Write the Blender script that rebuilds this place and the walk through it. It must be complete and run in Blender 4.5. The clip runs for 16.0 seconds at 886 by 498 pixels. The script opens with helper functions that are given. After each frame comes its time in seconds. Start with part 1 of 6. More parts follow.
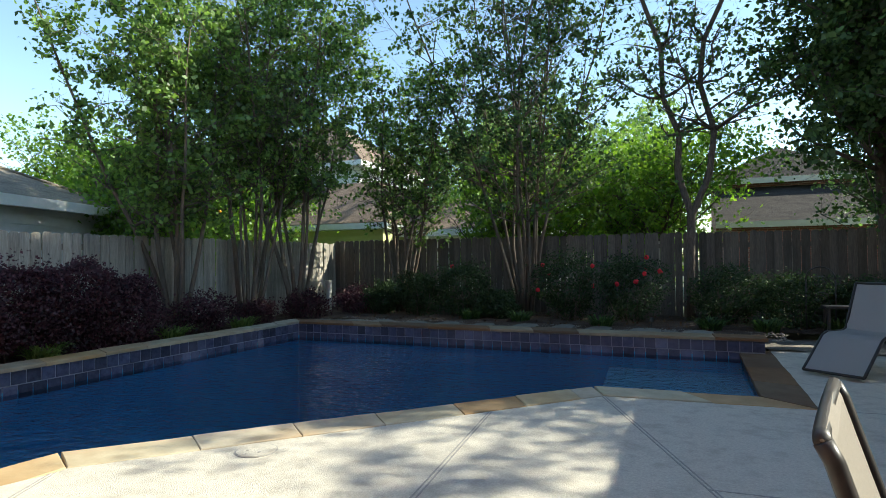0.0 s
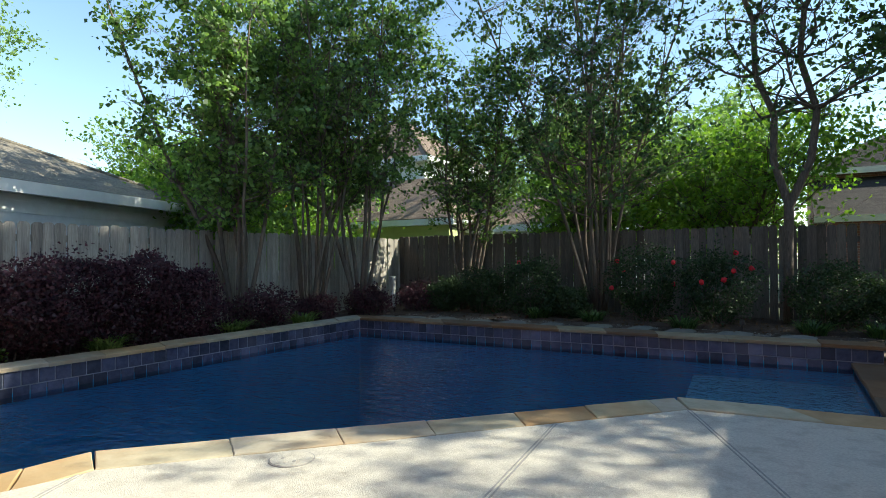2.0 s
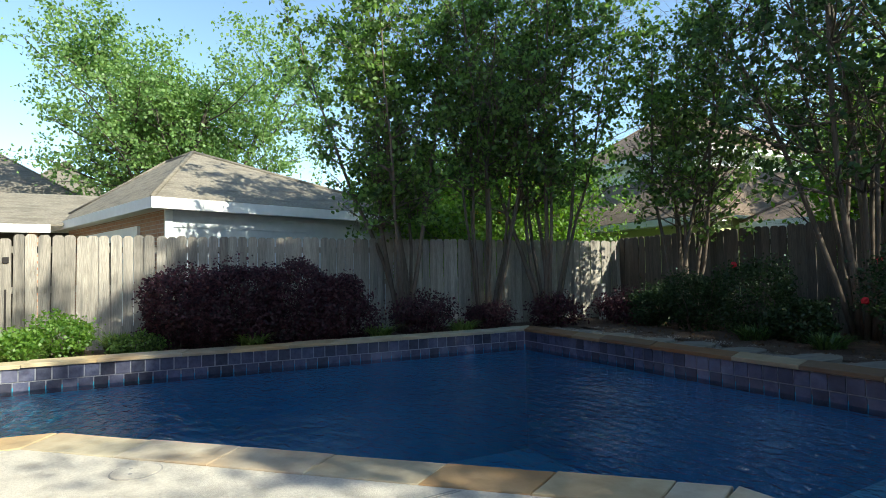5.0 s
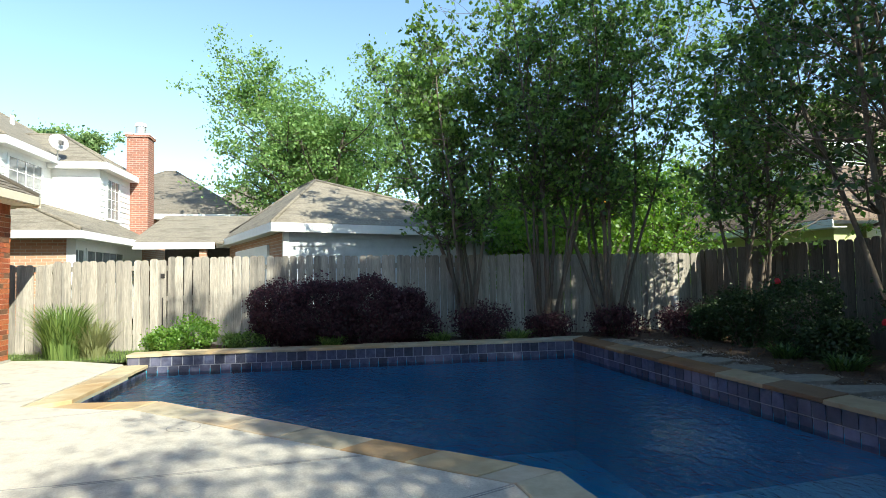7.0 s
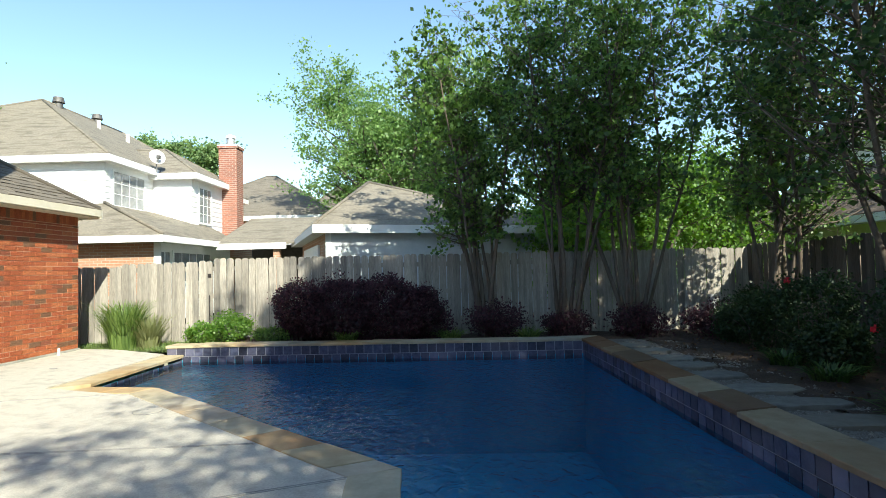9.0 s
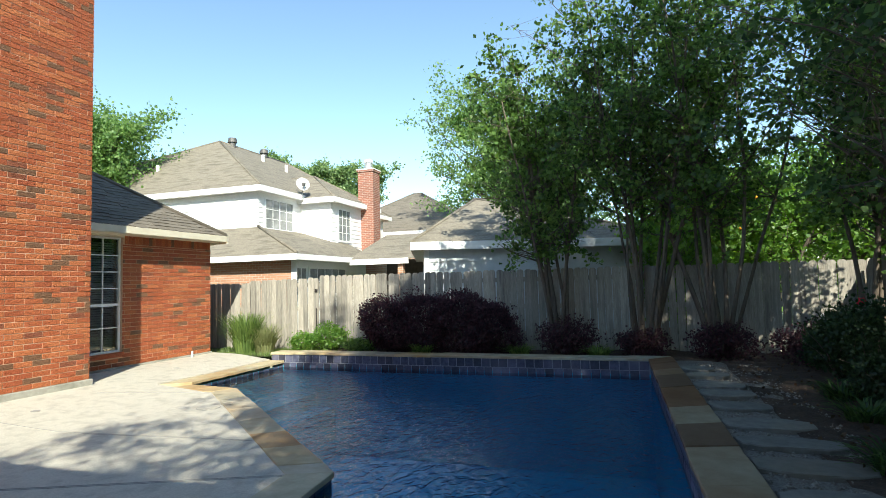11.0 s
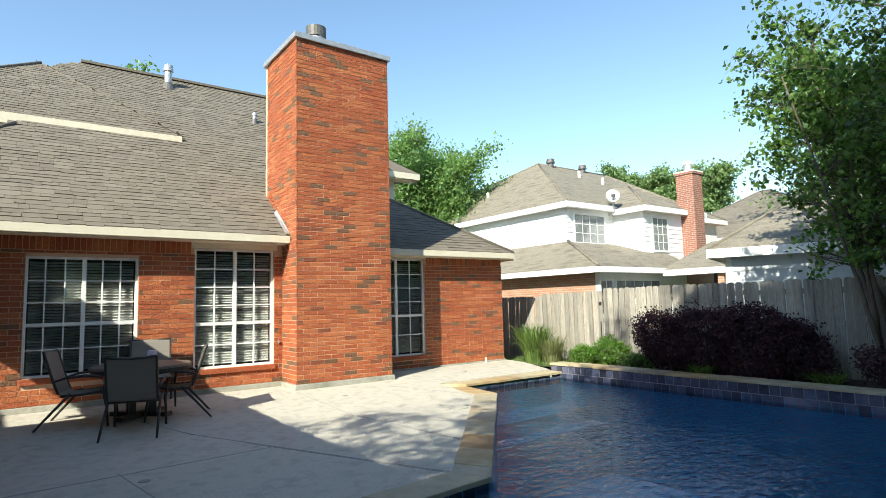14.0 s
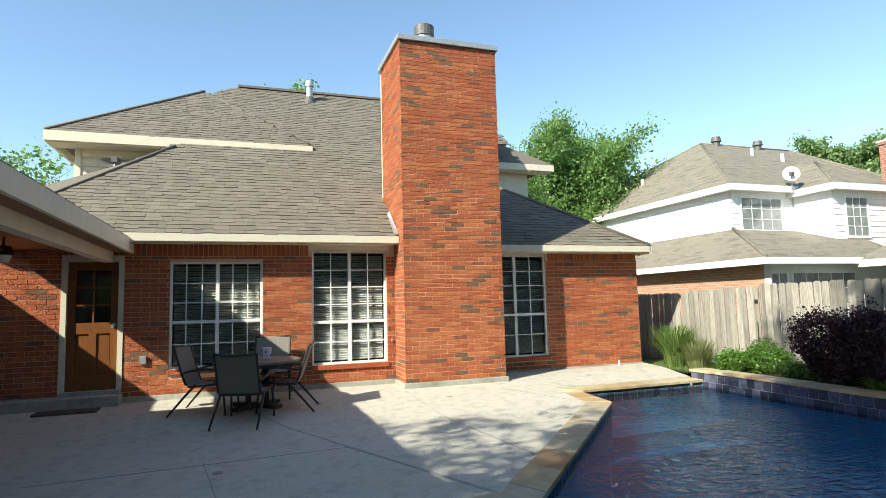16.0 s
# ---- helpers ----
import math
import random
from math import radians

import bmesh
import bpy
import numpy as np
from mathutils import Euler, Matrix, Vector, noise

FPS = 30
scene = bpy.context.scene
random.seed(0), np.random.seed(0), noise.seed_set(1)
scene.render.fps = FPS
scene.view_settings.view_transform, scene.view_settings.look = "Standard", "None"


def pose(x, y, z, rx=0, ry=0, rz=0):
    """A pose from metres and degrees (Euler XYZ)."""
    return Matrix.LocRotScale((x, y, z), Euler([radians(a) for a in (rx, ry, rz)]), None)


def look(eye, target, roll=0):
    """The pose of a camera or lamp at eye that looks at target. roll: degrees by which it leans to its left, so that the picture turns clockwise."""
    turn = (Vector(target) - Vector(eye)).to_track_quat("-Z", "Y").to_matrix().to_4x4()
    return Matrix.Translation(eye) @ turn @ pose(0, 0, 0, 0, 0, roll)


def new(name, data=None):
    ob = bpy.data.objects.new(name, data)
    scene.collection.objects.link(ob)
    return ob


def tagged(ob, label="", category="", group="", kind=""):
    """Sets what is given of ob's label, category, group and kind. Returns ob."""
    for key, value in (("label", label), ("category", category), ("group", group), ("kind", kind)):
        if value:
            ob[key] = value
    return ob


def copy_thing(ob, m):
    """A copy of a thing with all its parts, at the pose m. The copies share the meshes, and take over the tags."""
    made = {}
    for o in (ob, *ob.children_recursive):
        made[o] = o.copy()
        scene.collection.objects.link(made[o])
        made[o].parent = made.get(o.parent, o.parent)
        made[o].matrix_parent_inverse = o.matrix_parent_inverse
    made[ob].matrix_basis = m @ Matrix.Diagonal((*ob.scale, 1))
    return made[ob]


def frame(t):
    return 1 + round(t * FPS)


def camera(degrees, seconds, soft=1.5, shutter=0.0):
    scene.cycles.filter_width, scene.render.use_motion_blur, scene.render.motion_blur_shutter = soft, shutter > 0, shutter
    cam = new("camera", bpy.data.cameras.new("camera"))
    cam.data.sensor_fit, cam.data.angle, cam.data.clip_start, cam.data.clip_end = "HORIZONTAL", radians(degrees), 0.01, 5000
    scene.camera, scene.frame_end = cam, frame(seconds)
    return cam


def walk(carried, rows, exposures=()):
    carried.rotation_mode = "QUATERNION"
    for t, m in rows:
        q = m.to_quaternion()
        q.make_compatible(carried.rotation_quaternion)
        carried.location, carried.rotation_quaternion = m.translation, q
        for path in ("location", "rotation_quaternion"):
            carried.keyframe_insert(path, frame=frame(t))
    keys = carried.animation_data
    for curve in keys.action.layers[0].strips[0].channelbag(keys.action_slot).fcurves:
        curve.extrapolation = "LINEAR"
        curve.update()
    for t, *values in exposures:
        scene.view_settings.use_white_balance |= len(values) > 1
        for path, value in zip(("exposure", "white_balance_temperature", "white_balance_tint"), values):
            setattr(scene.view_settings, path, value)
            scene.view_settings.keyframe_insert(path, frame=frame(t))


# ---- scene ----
cam = camera(75.8, 16.0, soft=0.6)
PATH = [
    (0, (0.333, 0.624, 1.263), (-0.467, 2.456, 1.301), -0.5),
    (0.5, (0.343, 0.563, 1.285), (-0.541, 2.357, 1.311), -0.4),
    (1, (0.293, 0.645, 1.244), (-0.654, 2.406, 1.278), -0.5),
    (1.5, (0.233, 0.762, 1.266), (-0.753, 2.502, 1.296), -0.5),
    (2, (0.216, 1.129, 1.212), (-0.805, 2.848, 1.245), -0.3),
    (2.5, (0.234, 1.51, 1.33), (-0.874, 3.175, 1.34), -0.6),
    (3, (0.209, 2.09, 1.197), (-0.999, 3.683, 1.222), -0.3),
    (3.5, (0.399, 2.816, 1.164), (-0.998, 4.247, 1.196), -0.9),
    (4, (0.671, 3.504, 1.081), (-0.946, 4.68, 1.139), -1.0),
    (4.5, (0.993, 3.645, 1.13), (-0.713, 4.686, 1.202), -0.9),
    (5, (1.443, 3.893, 1.109), (-0.35, 4.775, 1.187), -1.0),
    (5.2, (1.608, 4.054, 1.12), (-0.229, 4.841, 1.205), -0.9),
    (7.3, (3.247, 5.393, 1.29), (1.274, 5.713, 1.379), -0.9),
    (7.5, (3.322, 5.586, 1.29), (1.345, 5.874, 1.375), -0.9),
    (8, (3.481, 6.066, 1.347), (1.49, 6.243, 1.422), -1.0),
    (10.5, (3.501, 8.49, 1.358), (1.555, 8.041, 1.461), -1.4),
    (11, (3.541, 8.956, 1.448), (1.648, 8.322, 1.57), -1.4),
    (11.5, (3.366, 9.299, 1.394), (1.553, 8.475, 1.576), -1.3),
    (12, (3.317, 9.654, 1.372), (1.57, 8.698, 1.555), -1.6),
    (12.5, (3.268, 9.963, 1.422), (1.608, 8.861, 1.602), -1.2),
    (13, (3.064, 10.104, 1.445), (1.562, 8.796, 1.629), -1.4),
    (13.5, (2.869, 10.319, 1.44), (1.564, 8.816, 1.632), -1.5),
    (14, (2.654, 10.426, 1.432), (1.474, 8.823, 1.626), -1.5),
    (14.5, (2.39, 10.471, 1.475), (1.358, 8.769, 1.669), -1.6),
    (15, (2.092, 10.565, 1.489), (1.221, 8.775, 1.683), -1.6),
    (15.5, (1.766, 10.61, 1.483), (1.022, 8.764, 1.676), -1.6),
    (16, (1.486, 10.624, 1.497), (0.836, 8.742, 1.685), -1.5),
]
EXPOSURES = [(0, 1.27, 6750, 1), (2.5, 1.18, 6700, 1), (4.5, 1.12, 6650, 1), (7.5, 1.25, 6550, 1), (8.2, 1.2, 6550, 1), (11.0, 1.02, 6550, 1), (13.5, 1.04, 6550, 1), (16, 1.0, 6600, 1)]
walk(cam, [(t, look(eye, target, roll)) for t, eye, target, roll in PATH], EXPOSURES)


# ---- world and sun ----
SUN_EL = radians(35.5)
SUN_DIR = Vector((0.889 * math.cos(SUN_EL), 0.457 * math.cos(SUN_EL), math.sin(SUN_EL)))
world = bpy.data.worlds.new("sky_world")
scene.world = world
world.use_nodes = True
wn = world.node_tree.nodes
sky = wn.new("ShaderNodeTexSky")
sky.sky_type = 'NISHITA'
sky.sun_disc = False
sky.sun_elevation = SUN_EL
sky.sun_rotation = math.atan2(SUN_DIR.x, SUN_DIR.y)
sky.air_density, sky.dust_density, sky.ozone_density = 1.0, 0.25, 2.0
wn["Background"].inputs["Strength"].default_value = 0.135
world.node_tree.links.new(sky.outputs[0], wn["Background"].inputs["Color"])
sun_data = bpy.data.lights.new("sun", 'SUN')
sun_data.energy, sun_data.angle, sun_data.color = 4.55, radians(0.6), (1.0, 0.94, 0.84)
sun = new("sun", sun_data)
sun.matrix_world = look(SUN_DIR * 60, (0, 0, 0))


# ---- materials ----
def surface(name, c1, c2, scale=8.0, rough=0.7, bump=0.3, fine=0.0, stretch=(1, 1, 1), c3=None, stain=0.6, island=0.0, objrand=0.0, metal=0.0, dist=0.01, detail=6.0, spec=0.4):
    """Procedural paint: two colours by grain noise, a third by large stains, bump, and per-piece variation."""
    m = bpy.data.materials.new(name)
    m.use_nodes = True
    n, l = m.node_tree.nodes, m.node_tree.links
    b = n["Principled BSDF"]
    b.inputs["Roughness"].default_value, b.inputs["Metallic"].default_value = rough, metal
    b.inputs["Specular IOR Level"].default_value = spec
    g = n.new("ShaderNodeNewGeometry")
    mp = n.new("ShaderNodeMapping")
    mp.inputs["Scale"].default_value = stretch
    l.new(g.outputs["Position"], mp.inputs["Vector"])
    nz = n.new("ShaderNodeTexNoise")
    nz.inputs["Scale"].default_value, nz.inputs["Detail"].default_value, nz.inputs["Roughness"].default_value = scale, detail, 0.65
    l.new(mp.outputs[0], nz.inputs["Vector"])
    ramp = n.new("ShaderNodeValToRGB")
    ramp.color_ramp.elements[0].position, ramp.color_ramp.elements[1].position = 0.3, 0.7
    ramp.color_ramp.elements[0].color, ramp.color_ramp.elements[1].color = (*c1, 1), (*c2, 1)
    l.new(nz.outputs["Fac"], ramp.inputs["Fac"])
    col = ramp.outputs["Color"]
    if c3:
        n2 = n.new("ShaderNodeTexNoise")
        n2.inputs["Scale"].default_value, n2.inputs["Detail"].default_value = scale * 0.12, 4.0
        l.new(mp.outputs[0], n2.inputs["Vector"])
        r2 = n.new("ShaderNodeMapRange")
        r2.inputs["From Min"].default_value, r2.inputs["From Max"].default_value, r2.inputs["To Max"].default_value = 0.48, 0.7, stain
        l.new(n2.outputs["Fac"], r2.inputs["Value"])
        mx = n.new("ShaderNodeMix")
        mx.data_type = 'RGBA'
        l.new(r2.outputs[0], mx.inputs[0])
        l.new(col, mx.inputs[6])
        mx.inputs[7].default_value = (*c3, 1)
        col = mx.outputs[2]
    for amount, socket in ((island, g.outputs["Random Per Island"]), (objrand, None)):
        if amount:
            if socket is None:
                oi = n.new("ShaderNodeObjectInfo")
                socket = oi.outputs["Random"]
            mr = n.new("ShaderNodeMapRange")
            mr.inputs["To Min"].default_value, mr.inputs["To Max"].default_value = 1 - amount, 1 + amount
            l.new(socket, mr.inputs["Value"])
            hs = n.new("ShaderNodeHueSaturation")
            l.new(mr.outputs[0], hs.inputs["Value"])
            l.new(col, hs.inputs["Color"])
            col = hs.outputs["Color"]
    l.new(col, b.inputs["Base Color"])
    if bump:
        bp = n.new("ShaderNodeBump")
        bp.inputs["Strength"].default_value, bp.inputs["Distance"].default_value = bump, dist
        if fine:
            n3 = n.new("ShaderNodeTexNoise")
            n3.inputs["Scale"].default_value, n3.inputs["Detail"].default_value = fine, 3.0
            l.new(mp.outputs[0], n3.inputs["Vector"])
            l.new(n3.outputs["Fac"], bp.inputs["Height"])
        else:
            l.new(nz.outputs["Fac"], bp.inputs["Height"])
        l.new(bp.outputs[0], b.inputs["Normal"])
    return m


def pick_ramp(m, stops, by_object=False):
    """Gives each piece of m one of several colours by its random number, mixed with the grain."""
    n, l = m.node_tree.nodes, m.node_tree.links
    b = n["Principled BSDF"]
    old = b.inputs["Base Color"].links[0].from_socket
    src = n.new("ShaderNodeObjectInfo").outputs["Random"] if by_object else n.new("ShaderNodeNewGeometry").outputs["Random Per Island"]
    r = n.new("ShaderNodeValToRGB")
    r.color_ramp.interpolation = 'CONSTANT'
    while len(r.color_ramp.elements) < len(stops):
        r.color_ramp.elements.new(0.5)
    for e, (p, c) in zip(r.color_ramp.elements, stops):
        e.position, e.color = p, (*c, 1)
    l.new(src, r.inputs["Fac"])
    mx = n.new("ShaderNodeMix")
    mx.data_type, mx.blend_type = 'RGBA', 'MULTIPLY'
    mx.inputs[0].default_value = 1.0
    l.new(r.outputs[0], mx.inputs[6])
    l.new(old, mx.inputs[7])
    l.new(mx.outputs[2], b.inputs["Base Color"])
    return m


def leaf_mat(name, c1, c2, trans=0.45, rough=0.5):
    m = bpy.data.materials.new(name)
    m.use_nodes = True
    n, l = m.node_tree.nodes, m.node_tree.links
    n.remove(n["Principled BSDF"])
    g = n.new("ShaderNodeNewGeometry")
    ramp = n.new("ShaderNodeValToRGB")
    ramp.color_ramp.elements[0].color, ramp.color_ramp.elements[1].color = (*c1, 1), (*c2, 1)
    l.new(g.outputs["Random Per Island"], ramp.inputs["Fac"])
    d, t, gl = n.new("ShaderNodeBsdfDiffuse"), n.new("ShaderNodeBsdfTranslucent"), n.new("ShaderNodeBsdfGlossy")
    gl.inputs["Roughness"].default_value = rough
    gl.inputs["Color"].default_value = (0.8, 0.85, 0.8, 1)
    hs = n.new("ShaderNodeHueSaturation")
    hs.inputs["Hue"].default_value, hs.inputs["Value"].default_value, hs.inputs["Saturation"].default_value = 0.485, 1.7, 1.1
    l.new(ramp.outputs[0], hs.inputs["Color"])
    l.new(ramp.outputs[0], d.inputs["Color"])
    l.new(hs.outputs[0], t.inputs["Color"])
    m1, m2 = n.new("ShaderNodeMixShader"), n.new("ShaderNodeMixShader")
    m1.inputs[0].default_value, m2.inputs[0].default_value = trans, 0.035
    l.new(d.outputs[0], m1.inputs[1]), l.new(t.outputs[0], m1.inputs[2])
    l.new(m1.outputs[0], m2.inputs[1]), l.new(gl.outputs[0], m2.inputs[2])
    l.new(m2.outputs[0], n["Material Output"].inputs["Surface"])
    return m


CONCRETE = surface("pebbled_concrete", (0.45, 0.415, 0.345), (0.62, 0.575, 0.485), 60, 0.85, 0.8, fine=130, c3=(0.35, 0.32, 0.265), stain=0.6, dist=0.009)
PLINTH = surface("foundation_concrete", (0.30, 0.29, 0.25), (0.45, 0.43, 0.37), 14, 0.9, 0.4, c3=(0.16, 0.17, 0.12), stain=0.7)
JOINT = surface("joint_sealant", (0.26, 0.25, 0.23), (0.36, 0.34, 0.31), 30, 0.8, 0.1)
GRASS_GROUND = surface("lawn_soil", (0.035, 0.05, 0.02), (0.07, 0.09, 0.03), 20, 0.95, 0.6, c3=(0.10, 0.08, 0.05))
MULCH = surface("dark_mulch", (0.03, 0.02, 0.014), (0.10, 0.065, 0.045), 45, 0.95, 1.0, dist=0.03, c3=(0.13, 0.09, 0.06), stain=0.5)
BRICK = pick_ramp(surface("red_brick", (0.40, 0.38, 0.38), (1.0, 1.0, 1.0), 46, 0.88, 1.0, dist=0.022, c3=(0.62, 0.50, 0.45), stain=0.55, island=0.12), [(0.0, (0.58, 0.162, 0.062)), (0.3, (0.66, 0.213, 0.082)), (0.6, (0.52, 0.138, 0.055)), (0.86, (0.25, 0.13, 0.07)), (0.95, (0.34, 0.11, 0.055))])
BRICK_PIECE = pick_ramp(surface("red_brick_piece", (0.40, 0.38, 0.38), (1.0, 1.0, 1.0), 46, 0.88, 1.0, dist=0.022, c3=(0.62, 0.50, 0.45), stain=0.55), [(0.0, (0.58, 0.162, 0.062)), (0.3, (0.66, 0.213, 0.082)), (0.6, (0.52, 0.138, 0.055)), (0.86, (0.25, 0.13, 0.07)), (0.95, (0.34, 0.11, 0.055))], by_object=True)
MORTAR = surface("mortar", (0.54, 0.36, 0.25), (0.72, 0.50, 0.35), 40, 0.95, 0.4)
SHINGLE = pick_ramp(surface("asphalt_shingle", (0.70, 0.70, 0.70), (1.0, 1.0, 1.0), 120, 0.95, 0.5, c3=(0.80, 0.78, 0.75), dist=0.004), [(0.0, (0.195, 0.168, 0.132)), (0.4, (0.212, 0.182, 0.143)), (0.7, (0.178, 0.152, 0.120)), (0.88, (0.225, 0.195, 0.155))])
CREAM = surface("cream_paint", (0.66, 0.60, 0.46), (0.74, 0.68, 0.54), 5, 0.5, 0.08, c3=(0.60, 0.55, 0.43), stain=0.4)
WHITE = surface("white_paint", (0.78, 0.78, 0.76), (0.86, 0.86, 0.84), 6, 0.5, 0.06, c3=(0.70, 0.70, 0.67), stain=0.3)
SIDING_GREEN = surface("pale_green_siding", (0.50, 0.55, 0.24), (0.58, 0.62, 0.30), 5, 0.6, 0.1)
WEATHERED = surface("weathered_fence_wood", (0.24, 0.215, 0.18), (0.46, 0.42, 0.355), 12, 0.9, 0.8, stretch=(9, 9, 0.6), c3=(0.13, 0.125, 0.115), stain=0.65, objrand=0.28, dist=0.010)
# Same fence wood, lowered in colour to carry the back fence's shade.
WEATHERED_SHADED = surface("shaded_fence_wood", (0.075, 0.065, 0.054), (0.17, 0.148, 0.122), 12, 0.9, 0.8, stretch=(9, 9, 0.6), c3=(0.06, 0.055, 0.05), stain=0.6, objrand=0.3, dist=0.010)
TILE = surface("blue_slate_tile", (0.026, 0.032, 0.066), (0.085, 0.095, 0.145), 14, 0.35, 0.35, c3=(0.17, 0.16, 0.21), stain=0.6, objrand=0.5, dist=0.004)
GROUT = surface("pale_grout", (0.22, 0.23, 0.26), (0.36, 0.37, 0.40), 40, 0.9, 0.3)
COPING = pick_ramp(surface("sandstone_coping", (0.72, 0.70, 0.66), (1.0, 1.0, 1.0), 5.5, 0.75, 0.5, c3=(0.62, 0.40, 0.20), stain=0.8, dist=0.012), [(0.0, (0.50, 0.44, 0.31)), (0.3, (0.56, 0.47, 0.30)), (0.55, (0.42, 0.38, 0.29)), (0.74, (0.52, 0.46, 0.35)), (0.9, (0.46, 0.30, 0.15))], by_object=True)
FLAG = surface("grey_flagstone", (0.13, 0.125, 0.11), (0.23, 0.215, 0.185), 9, 0.85, 0.6, c3=(0.28, 0.22, 0.14), objrand=0.2)
PLASTER = surface("blue_pool_plaster", (0.03, 0.35, 0.52), (0.045, 0.43, 0.60), 3, 0.7, 0.1, c3=(0.018, 0.24, 0.44))
LEDGE = surface("pale_ledge_plaster", (0.24, 0.36, 0.44), (0.30, 0.43, 0.50), 3, 0.7, 0.1)
BARK_MYRTLE = surface("smooth_mottled_bark", (0.09, 0.070, 0.053), (0.185, 0.145, 0.11), 10, 0.8, 0.4, stretch=(3, 3, 0.7), c3=(0.07, 0.06, 0.045))
BARK_DARK = surface("dark_bark", (0.06, 0.05, 0.04), (0.15, 0.12, 0.095), 14, 0.9, 0.8, stretch=(3, 3, 0.8))
COPING_BROWN = pick_ramp(surface("brown_sandstone_coping", (0.70, 0.66, 0.60), (1.0, 1.0, 1.0), 5.5, 0.8, 0.5, c3=(0.62, 0.40, 0.24), stain=0.7, dist=0.012), [(0.0, (0.22, 0.120, 0.055)), (0.35, (0.29, 0.205, 0.12)), (0.62, (0.17, 0.11, 0.065)), (0.82, (0.34, 0.28, 0.185))], by_object=True)
LEAF_MYRTLE = leaf_mat("myrtle_leaf", (0.030, 0.068, 0.018), (0.18, 0.31, 0.075), 0.52)
LEAF_DARK = leaf_mat("dark_leaf", (0.022, 0.050, 0.018), (0.10, 0.18, 0.05), 0.45)
LEAF_BRIGHT = leaf_mat("bright_leaf", (0.06, 0.15, 0.02), (0.165, 0.29, 0.048), 0.5)
LEAF_OAK = leaf_mat("oak_leaf", (0.09, 0.18, 0.05), (0.22, 0.34, 0.105), 0.46)
# Dark leaves, lowered further in colour for the shade of fence and trees.
LEAF_SHADE = leaf_mat("shade_dark_border_leaf", (0.012, 0.028, 0.010), (0.040, 0.075, 0.024), 0.3)
LEAF_PURPLE = leaf_mat("purple_leaf", (0.022, 0.009, 0.015), (0.105, 0.036, 0.048), 0.3, 0.6)
LEAF_RED = leaf_mat("red_petal", (0.50, 0.01, 0.02), (0.65, 0.03, 0.04), 0.3)
LEAF_PINE = leaf_mat("pine_needles", (0.11, 0.19, 0.07), (0.24, 0.33, 0.13), 0.4)
LEAF_GRASS = leaf_mat("grass_blade", (0.07, 0.13, 0.03), (0.23, 0.32, 0.09), 0.4)
LEAF_PALE = leaf_mat("pale_blade", (0.22, 0.24, 0.10), (0.30, 0.32, 0.16), 0.4)
ORANGE = surface("orange_peel", (0.80, 0.30, 0.02), (0.85, 0.36, 0.03), 30, 0.5, 0.2)
DARK_METAL = surface("dark_bronze_metal", (0.018, 0.016, 0.015), (0.035, 0.03, 0.028), 20, 0.45, 0.05, spec=0.5)
SLING = surface("taupe_sling_mesh", (0.17, 0.15, 0.125), (0.25, 0.225, 0.19), 220, 0.7, 0.3, dist=0.002)
SLING_PALE = surface("pale_grey_sling", (0.42, 0.42, 0.42), (0.52, 0.52, 0.51), 240, 0.65, 0.3, dist=0.002)
VENT_METAL = surface("galvanised_metal", (0.42, 0.42, 0.42), (0.55, 0.55, 0.54), 12, 0.45, 0.1, metal=0.6)
DARK_VENT = surface("weathered_dark_vent", (0.10, 0.095, 0.09), (0.17, 0.16, 0.15), 12, 0.6, 0.1, metal=0.4)
DOOR_WOOD = surface("stained_door_wood", (0.13, 0.048, 0.014), (0.24, 0.09, 0.026), 10, 0.4, 0.2, stretch=(8, 8, 0.7))
BLIND = surface("white_blind", (0.74, 0.73, 0.70), (0.82, 0.81, 0.78), 10, 0.6, 0.05)
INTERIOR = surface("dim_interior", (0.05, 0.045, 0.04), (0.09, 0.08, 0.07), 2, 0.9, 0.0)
GRAVEL = surface("pea_gravel", (0.10, 0.085, 0.07), (0.30, 0.27, 0.23), 55, 0.9, 0.8, island=0.35)


